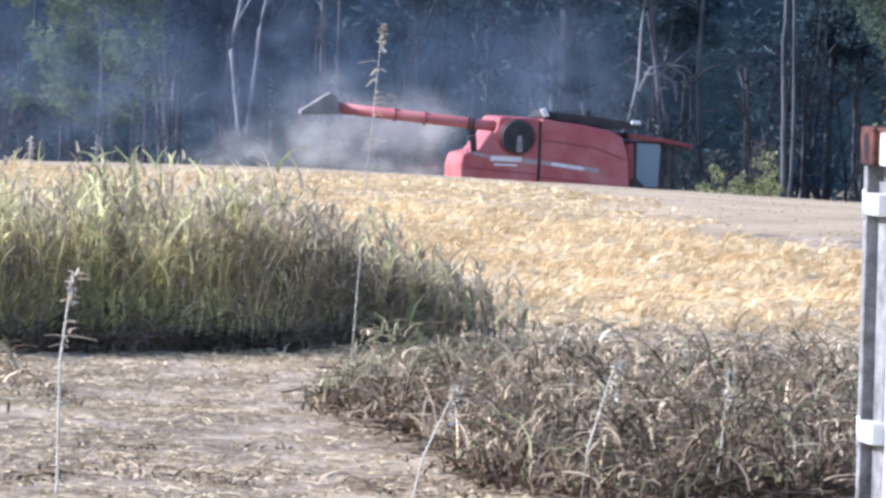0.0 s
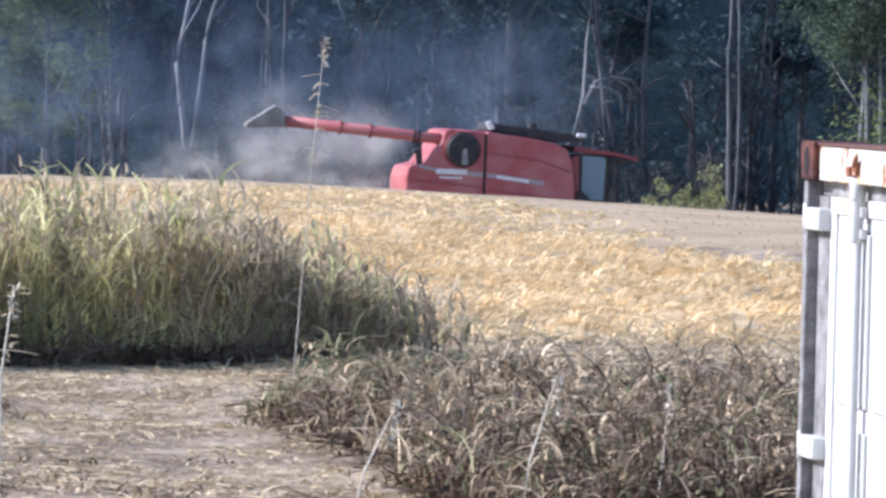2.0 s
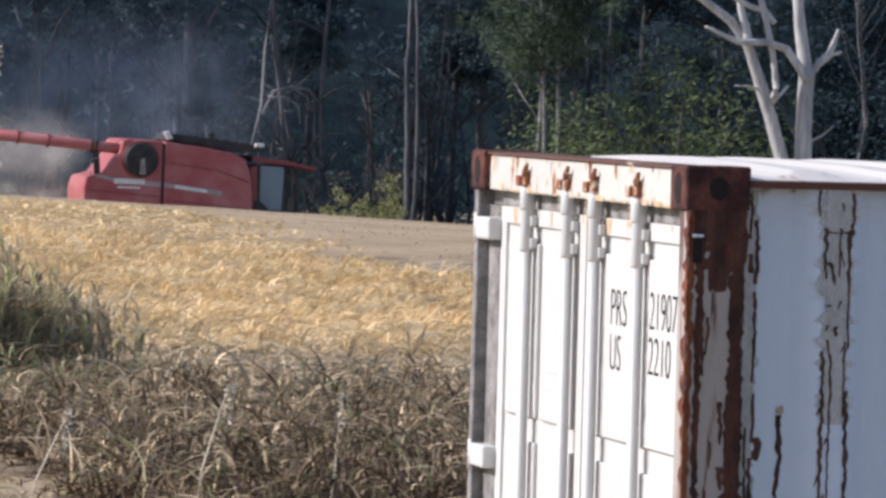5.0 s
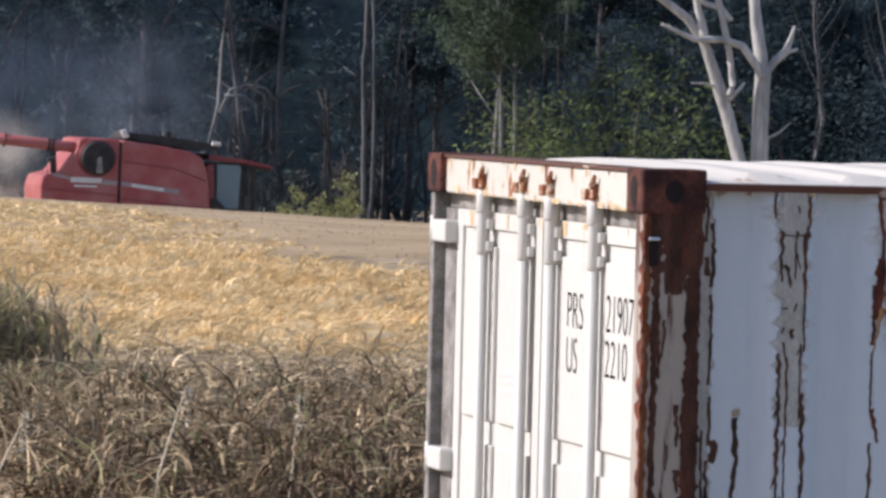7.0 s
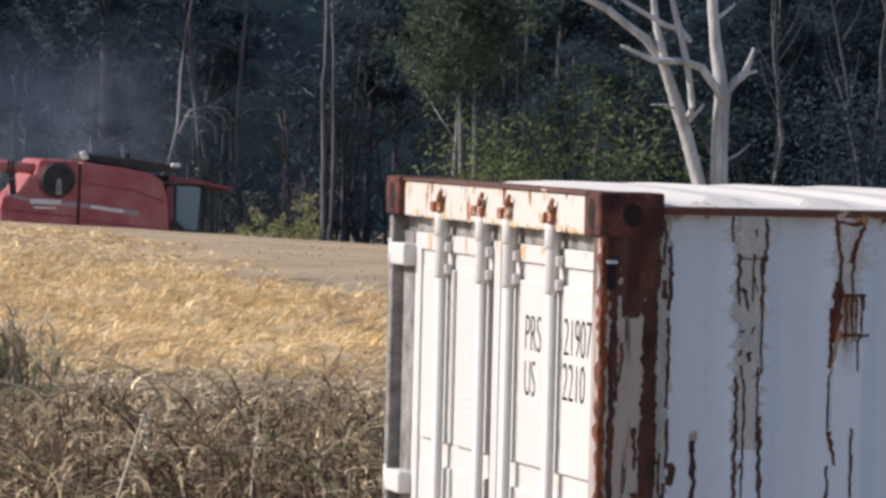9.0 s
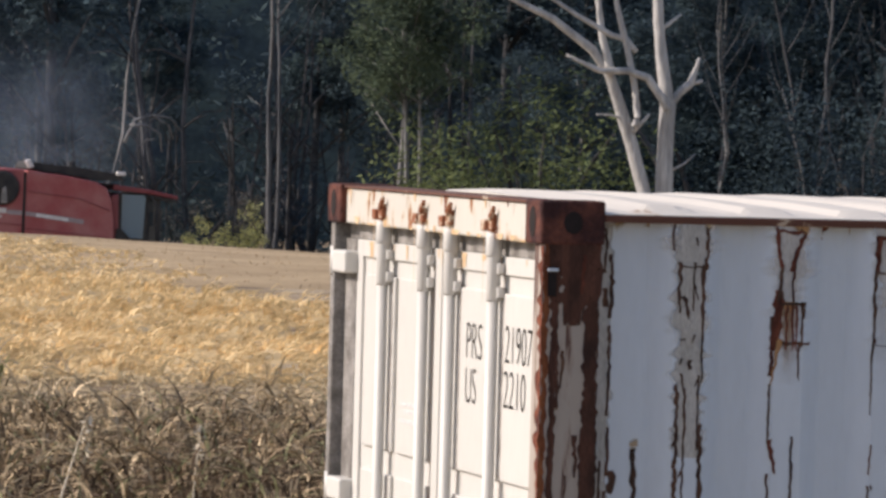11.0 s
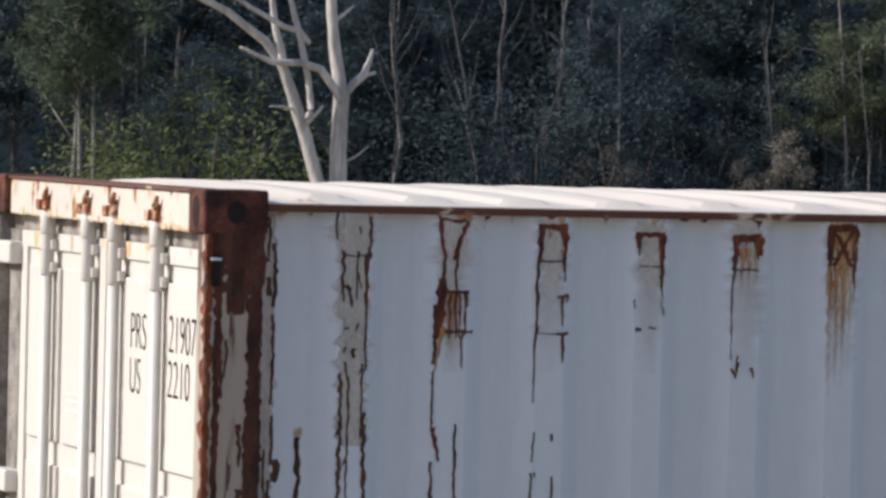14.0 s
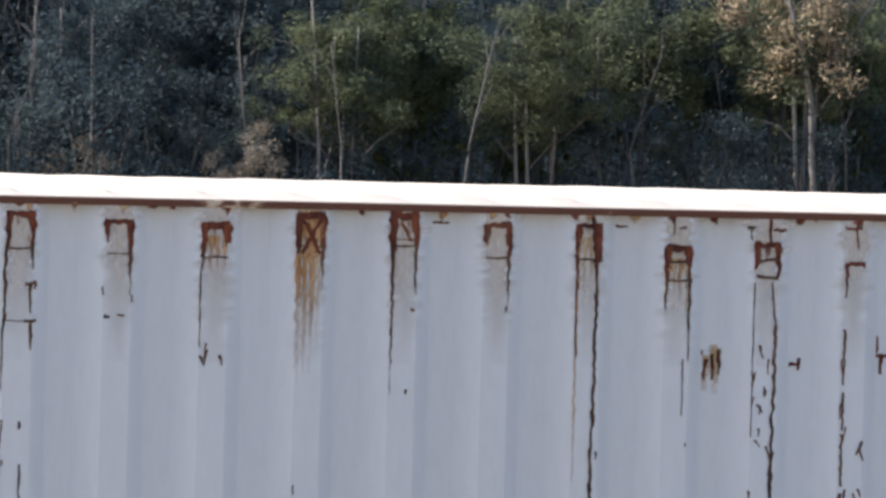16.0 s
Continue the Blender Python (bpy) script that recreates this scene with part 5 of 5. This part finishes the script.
def gum_tree(seed, height, stems, low, dens, leafmat, barkmat, label, size=0.24):
    global rng
    trng = random.Random(seed)
    keep, rng = rng, random.Random(seed + 100)
    t = thing("gum_tree", pose(0, 0, 0), label, "tree", "wood edge trees")
    bm, ends = bmesh.new(), []
    for k in range(stems):
        ends += bare_limbs(bm, (trng.uniform(-0.6, 0.6) * (stems > 1), trng.uniform(-0.4, 0.4) * (stems > 1)), height * trng.uniform(0.75, 1), 0.17 / stems ** 0.4, 9, height * 0.24, trng.uniform(-1, 1), trng, 0.3 if low < 5.5 else 0.55)
    part("trunk", bm, barkmat, t, smooth=True)
    v, f = [], []
    for e in ends:
        if e[2] > low:
            for j in range(2):
                c = (e[0] + trng.gauss(0, 0.5), e[1] + trng.gauss(0, 0.5), e[2] + trng.gauss(0, 0.35))
                leaves(v, f, c, trng.uniform(0.45, 0.9), int(dens * 2.2), size)
    for j in range(9):
        a = trng.uniform(0, 6.28)
        c = (math.cos(a) * 1.3, math.sin(a) * 1.3, trng.uniform(low, height * 0.8))
        leaves(v, f, c, trng.uniform(0.5, 0.9), int(dens * 2.2), size)
    quick("crown", v, f, leafmat, t)
    rng = keep
    return t


def shrub(seed, r, h, leafmat, label, count=1500, size=0.16, n=22, puff=0.32):
    global rng
    trng = random.Random(seed)
    keep, rng = rng, random.Random(seed + 100)
    t = thing("shrub", pose(0, 0, 0), label, "shrub", "shrubs under the trees")
    for k in range(6):
        a = trng.uniform(0, 6.28)
        part("stem", tube([(0, 0, 0), (math.cos(a) * r * 0.4, math.sin(a) * r * 0.4, h * 0.5), (math.cos(a) * r * 0.55, math.sin(a) * r * 0.55, h * 0.62)], [0.04, 0.028, 0.008], 5), M_TWIG, t)
    v, f = [], []
    for k in range(n):
        a, q = trng.uniform(0, 6.28), math.sqrt(trng.random())
        leaves(v, f, (math.cos(a) * r * q, math.sin(a) * r * q, h * (0.25 + 0.7 * (1 - q * q * 0.7) * trng.random())), r * puff, count // n, size)
    quick("crown", v, f, leafmat, t)
    rng = keep
    return t


def bare_sapling(seed, h):
    """A leafless thicket: thin crooked stems and twigs."""
    trng = random.Random(seed)
    t = thing("bare_sapling", pose(0, 0, 0), "grey leafless sapling with tangled twigs", "tree", "bare saplings")
    for k in range(3):
        bm = bmesh.new()
        x, y, a = trng.uniform(-0.9, 0.9), trng.uniform(-0.5, 0.5), trng.uniform(-0.12, 0.12)
        pts = [(x + a * h * s + 0.15 * math.sin(5 * s + k + seed), y, h * s * trng.uniform(0.92, 1)) for s in (0, 0.2, 0.4, 0.6, 0.8, 1)]
        tube(pts, [0.075, 0.065, 0.055, 0.045, 0.03, 0.012], 5, bm)
        stem = part("stem", bm, M_TWIG, t)
        for j in range(9):
            p = Vector(pts[1 + j % 4])
            d, L = trng.choice((-1, 1)), trng.uniform(0.5, 1.6)
            q = p + Vector((d * L * 0.5, trng.uniform(-0.4, 0.4), L * trng.uniform(0.2, 0.8)))
            e = q + Vector((d * L * 0.5, 0, L * trng.uniform(-0.7, 0.5)))
            part("twig", tube([p, q, e], [0.03, 0.02, 0.008], 4), M_TWIG, stem)
    return t


def place(ob, spots):
    for i, (x, y, s, turn) in enumerate(spots):
        m = pose(x, y, ground_z(x, y) - 0.05, 0, 0, turn) @ Matrix.Diagonal((s, s, s, 1))
        if i == 0:
            ob.matrix_world = m
        else:
            copy_thing(ob, m)


wr = random.Random(21)


def band(n, x0, x1, y0, y1, s0, s1):
    """n spots spread evenly along the wood's edge, each a little off its place."""
    out = []
    for i in range(n):
        x = x0 + (x1 - x0) * (i + wr.uniform(0.1, 0.9)) / n
        out.append((x, wr.uniform(y0, y1) - 0.06 * x, wr.uniform(s0, s1), wr.uniform(0, 360)))
    wr.shuffle(out)
    return out


DARK, LIT = "grey-barked gum tree with dark green hanging leaves", "slender gum tree with yellow-green leaves at the wood's edge"
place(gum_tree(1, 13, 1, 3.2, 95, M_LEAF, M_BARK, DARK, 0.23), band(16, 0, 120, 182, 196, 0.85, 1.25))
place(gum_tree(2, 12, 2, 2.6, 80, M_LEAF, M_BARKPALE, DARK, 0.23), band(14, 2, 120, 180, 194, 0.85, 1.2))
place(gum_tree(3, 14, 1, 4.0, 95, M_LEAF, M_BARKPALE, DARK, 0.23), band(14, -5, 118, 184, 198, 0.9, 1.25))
# LIT trees: their lighter leaf colour stands in for sun on the crowns
place(gum_tree(4, 11, 3, 3.4, 55, M_LEAFLIGHT, M_BARKPALE, LIT, 0.26), [(14.8, 173, 0.9, 60)] + band(6, 72, 122, 174, 184, 0.8, 1.1))
place(gum_tree(5, 12, 2, 5.8, 100, M_LEAFMID, M_BARK, "spreading gum tree, sunlight put into its lighter olive leaves", 0.22), band(14, 72, 124, 174, 184, 0.8, 1.15))
place(gum_tree(8, 13, 3, 6.0, 60, M_LEAFDEEP, M_BARKPALE, "slender many-stemmed gum with olive leaves", 0.22), [(41.6, 166, 1.0, 20)])
place(gum_tree(6, 9, 2, 1.6, 100, M_LEAF, M_BARK, "low gum tree with dark green leaves", 0.2), band(7, 46, 72, 175, 184, 0.8, 1.1))
place(gum_tree(9, 12, 3, 5.8, 80, M_LEAFMID, M_BARKPALE, "slender gum tree with pale stems, olive crown coloured as sunlit", 0.2), band(12, 68, 124, 172, 182, 0.8, 1.1))
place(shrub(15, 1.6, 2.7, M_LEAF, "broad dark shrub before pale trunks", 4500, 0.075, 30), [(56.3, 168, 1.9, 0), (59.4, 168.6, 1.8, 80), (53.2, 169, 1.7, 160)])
place(shrub(17, 1.7, 5.2, M_LEAF, "tall dark thicket before the trees, leaves tinted haze blue", 5200, 0.13, 36), band(15, 58, 122, 171, 175, 1.1, 1.6))
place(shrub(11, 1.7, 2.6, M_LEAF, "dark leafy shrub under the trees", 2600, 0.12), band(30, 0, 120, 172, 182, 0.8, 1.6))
place(shrub(12, 1.9, 3.2, M_LEAFLIGHT, "rounded light green shrub at the wood's edge", 3600, 0.11, 30, 0.36), [(43.0, 160.5, 1.72, 0), (45.0, 162.5, 1.5, 90)] + band(3, 80, 118, 174, 180, 0.7, 1.3))
place(shrub(16, 0.75, 3.1, M_SUNLEAF, "sapling thicket in a gap, sunlight put into its pale green", 1300, 0.14, 22, 0.42), [(35.75, 165, 1.0, 0), (34.3, 165.5, 0.8, 70), (34.9, 166, 0.5, 150)])
place(shrub(13, 1.4, 2.4, M_DRYLEAF, "shrub hung with pale dry creeper"), band(8, 5, 118, 176, 184, 0.8, 1.4))
place(shrub(14, 0.85, 6.6, M_DRYLEAF, "tall stump smothered in pale dry creeper", 5200, 0.15, 40, 0.5), [(66.5, 165.5, 1.0, 0), (65.2, 166, 0.8, 40), (61.0, 167, 0.88, 70), (60.0, 168, 0.8, 200), (58.6, 170, 0.7, 140)])
place(gum_tree(7, 13, 2, 7.2, 50, M_TANLEAF, M_BARKPALE, "thin-leaved gum tree, sunlight put into its tan foliage"), [(88.9, 168.5, 1.0, 30)])
place(bare_sapling(31, 6.5), band(13, 6, 46, 170, 184, 0.8, 1.3))
place(bare_sapling(32, 8.0), band(9, 8, 62, 176, 188, 0.8, 1.3))
place(bare_sapling(33, 5.0), band(14, 10, 45, 168, 180, 0.8, 1.3))


def plain_trunk(pts, r, material, label):
    p0 = Vector((pts[0][0], pts[0][1], WOODZ))
    t = thing("gum_tree", Matrix.Translation(p0), label, "tree", "tall bare gum trees")
    loc = [Vector((0, 0, 0))] + [Vector(p) - p0 for p in pts]
    loc.append(loc[-1] + (loc[-1] - loc[-2]).normalized() * (5 if r > 0.055 else 1.5))
    bent_pts = []
    for p, q in zip(loc, loc[1:]):
        for s in (0, 0.2, 0.4, 0.6, 0.8):
            c = p.lerp(q, s)
            bent_pts.append(c + 1.6 * r * Vector((noise.noise((c.z * 0.7, p0.x, 1)), noise.noise((c.z * 0.7, p0.x, 5)), 0)))
    loc = bent_pts + [loc[-1]]
    n = len(loc)
    part("trunk", tube(loc, [r * (1.15 - 0.7 * i / (n - 1)) for i in range(n)], 9), material, t, smooth=True)
    for k in range(5):
        p = loc[-1 - 2 * k]
        a = rng.uniform(0, 6.28)
        bm = tube([p, p + Vector((math.cos(a) * 0.8, math.sin(a) * 0.5, 1.0)), p + Vector((math.cos(a) * 1.4, math.sin(a) * 0.8, 2.2))], [r * 0.4, r * 0.25, r * 0.1], 5)
        part("limb", bm, material, t)


for pts, r, m in (([(37.77, 170, -1.6), (37.72, 170, 2.6), (37.70, 170, 6.4)], 0.10, M_BARK), ([(38.5, 172, -1), (38.47, 172, 4.1), (38.45, 172, 5.3)], 0.07, M_BARK),
                  ([(19.9, 175, -1), (19.5, 175, 2.6), (19.9, 175, 5.0)], 0.11, M_BARKPALE), ([(20.3, 177, -1), (20.7, 177, 3.4), (21.1, 177, 5.2)], 0.08, M_BARKPALE),
                  ([(57.6, 171, 0), (57.9, 171, 4.3), (58.0, 171, 6.8)], 0.08, M_BARK), ([(57.0, 171, 0), (56.6, 171, 4), (55.9, 171, 7)], 0.07, M_BARK),
                  ([(60.2, 171, 0), (60.1, 171, 4), (60.3, 171, 7)], 0.09, M_BARK), ([(88.9, 167, 0), (88.7, 167, 4.0), (87.6, 167, 8)], 0.13, M_BARKPALE), ([(89.0, 167.4, 0), (89.1, 167.4, 4.6), (90.6, 167.4, 6.6)], 0.08, M_BARKPALE)):
    plain_trunk(pts, r, m, "tall pale gum trunk at the wood's edge")

tr = random.Random(5)
for k in range(24):
    x, y = tr.uniform(47, 110), tr.uniform(164.5, 172)
    a = tr.uniform(-0.5, 0.5)
    plain_trunk([(x, y, 0), (x + a * 0.6 + tr.gauss(0, 0.25), y, 1.8), (x + a * 1.2 + tr.gauss(0, 0.35), y, 2.6 + 2 * tr.random())], tr.uniform(0.025, 0.05), M_BARKPALE if k % 3 == 0 else M_BARK, "thin crooked pale gum at the wood's edge")

# dead tree, bleached
dead = thing("dead_tree", pose(45.4, 150, ground_z(45.4, 150) - 0.1), "bleached leafless dead gum tree with broken limbs", "dead tree")
DZ = ground_z(45.4, 150) - 0.1
DEAD_LIMBS = [("trunk", [(45.66, -2.6), (45.68, 0.66), (45.69, 2.05), (45.73, 3.27), (45.47, 4.83), (45.33, 6.39), (45.18, 8.5), (45.4, 10.5)], (0.42, 0.34, 0.31, 0.30, 0.22, 0.20, 0.15, 0.05), 0),
         ("trunk", [(45.4, -2.6), (45.05, 0.65), (44.64, 2.03), (44.31, 2.97), (43.86, 4.18), (43.29, 4.94), (42.01, 5.85), (40.74, 6.4), (39.6, 7.4)], (0.32, 0.26, 0.25, 0.24, 0.19, 0.17, 0.14, 0.10, 0.03), 0.1),
         ("limb", [(43.84, 4.2), (43.56, 5.3), (43.4, 6.33), (43.2, 7.6), (43.3, 9)], (0.16, 0.14, 0.12, 0.09, 0.03), -0.1),
         ("limb", [(44.60, 2.6), (44.70, 2.9), (44.55, 3.93), (44.18, 5.49), (43.94, 6.35), (43.7, 7.6), (43.9, 9.2)], (0.12, 0.13, 0.12, 0.12, 0.10, 0.08, 0.03), -0.25),
         ("limb", [(45.62, 3.15), (45.42, 3.5), (44.94, 4.12), (44.31, 4.31), (43.40, 4.29), (42.35, 4.74)], (0.16, 0.16, 0.15, 0.14, 0.11, 0.05), -0.35),
         ("limb", [(45.70, 3.2), (46.1, 3.7), (46.45, 4.0), (46.71, 4.78)], (0.17, 0.16, 0.15, 0.05), 0.0),
         ("limb", [(46.3, 3.92), (46.82, 4.08)], (0.10, 0.05), 0.0),
         ("limb", [(45.45, 5.6), (46.07, 6.1)], (0.09, 0.04), 0.0),
         ("limb", [(44.5, 2.78), (43.9, 2.95), (43.44, 2.95)], (0.06, 0.05, 0.02), 0.0),
         ("limb", [(44.62, 2.45), (45.12, 3.0)], (0.10, 0.04), -0.1),
         ("limb", [(45.9, 1.3), (46.3, 1.5), (46.65, 1.81)], (0.06, 0.045, 0.02), 0.0),
         ("limb", [(44.6, 4.9), (44.3, 5.28), (43.82, 5.39), (42.72, 5.96), (41.81, 6.5), (40.9, 7.6)], (0.10, 0.11, 0.11, 0.09, 0.07, 0.03), -0.2)]
for nm, pts, rad, dy in DEAD_LIMBS:
    fine, fr = [], []
    for (a, ra), (b, rb) in zip(zip(pts, rad), zip(pts[1:], rad[1:])):
        for s in (0, 0.33, 0.67):
            fine.append((a[0] + (b[0] - a[0]) * s - 45.4 + 0.03 * noise.noise((a[1] + s, 3, dy)), dy, a[1] + (b[1] - a[1]) * s - DZ))
            fr.append(0.82 * (ra + (rb - ra) * s) * (1 + 0.12 * noise.noise((s * 3 + a[1] * 2, dy, 7))))
    fine.append((pts[-1][0] - 45.4, dy, pts[-1][1] - DZ))
    fr.append(rad[-1])
    part(nm, tube(fine, fr, 10), M_DEAD, dead, smooth=True)

# crooked bare tree with arching limbs
bent = thing("crooked_bare_tree", pose(32.3, 170, WOODZ), "grey leafless tree with arching drooping limbs", "bare tree")
for nm, pts, r in (("trunk", [(30.9, -3.0), (31.16, -1.57), (31.61, -0.42), (32.37, 0.36), (32.71, 1.88), (32.80, 3.79), (32.95, 5.12), (33.3, 7)], 0.085),
                   ("limb", [(32.72, 1.6), (33.09, 2.37), (33.67, 2.54), (34.26, 2.21), (34.46, 1.74)], 0.06), ("limb", [(32.9, 2.17), (33.48, 2.19), (33.97, 1.92), (34.05, 1.31)], 0.06),
                   ("limb", [(31.43, -0.9), (32.0, -0.64), (32.78, -0.62), (33.21, -1.05), (33.38, -1.56)], 0.075), ("limb", [(31.7, -0.3), (32.6, -0.1), (33.4, 0.2)], 0.05),
                   ("limb", [(33.67, 2.54), (34.3, 2.45), (34.7, 2.0)], 0.045), ("limb", [(31.3, -1.2), (30.9, 0.0), (30.8, 1.2)], 0.05)):
    part(nm, tube([(x - 32.3, 0.05 * i, z - WOODZ) for i, (x, z) in enumerate(pts)], [r * (1 - 0.7 * i / len(pts)) for i in range(len(pts))], 8), M_BARKPALE, bent, smooth=True)

# depth of the wood: leaf mass behind the edge trees, and the wooded rise beyond
v, f = [], []
keep_rng, rng = rng, random.Random(77)
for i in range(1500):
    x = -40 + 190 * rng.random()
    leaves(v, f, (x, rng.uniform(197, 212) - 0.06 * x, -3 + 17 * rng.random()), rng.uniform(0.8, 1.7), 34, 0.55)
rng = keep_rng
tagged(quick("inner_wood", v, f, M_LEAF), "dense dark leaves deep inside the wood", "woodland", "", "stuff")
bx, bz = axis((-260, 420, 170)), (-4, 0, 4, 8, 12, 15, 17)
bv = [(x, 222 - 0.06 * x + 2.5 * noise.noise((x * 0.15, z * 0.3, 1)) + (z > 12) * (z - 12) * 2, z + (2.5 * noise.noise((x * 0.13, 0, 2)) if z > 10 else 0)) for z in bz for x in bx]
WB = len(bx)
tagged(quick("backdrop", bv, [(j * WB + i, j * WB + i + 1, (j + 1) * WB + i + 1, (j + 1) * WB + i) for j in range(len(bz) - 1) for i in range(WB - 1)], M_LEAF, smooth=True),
       "dark far wood closing the view", "woodland", "", "structure")
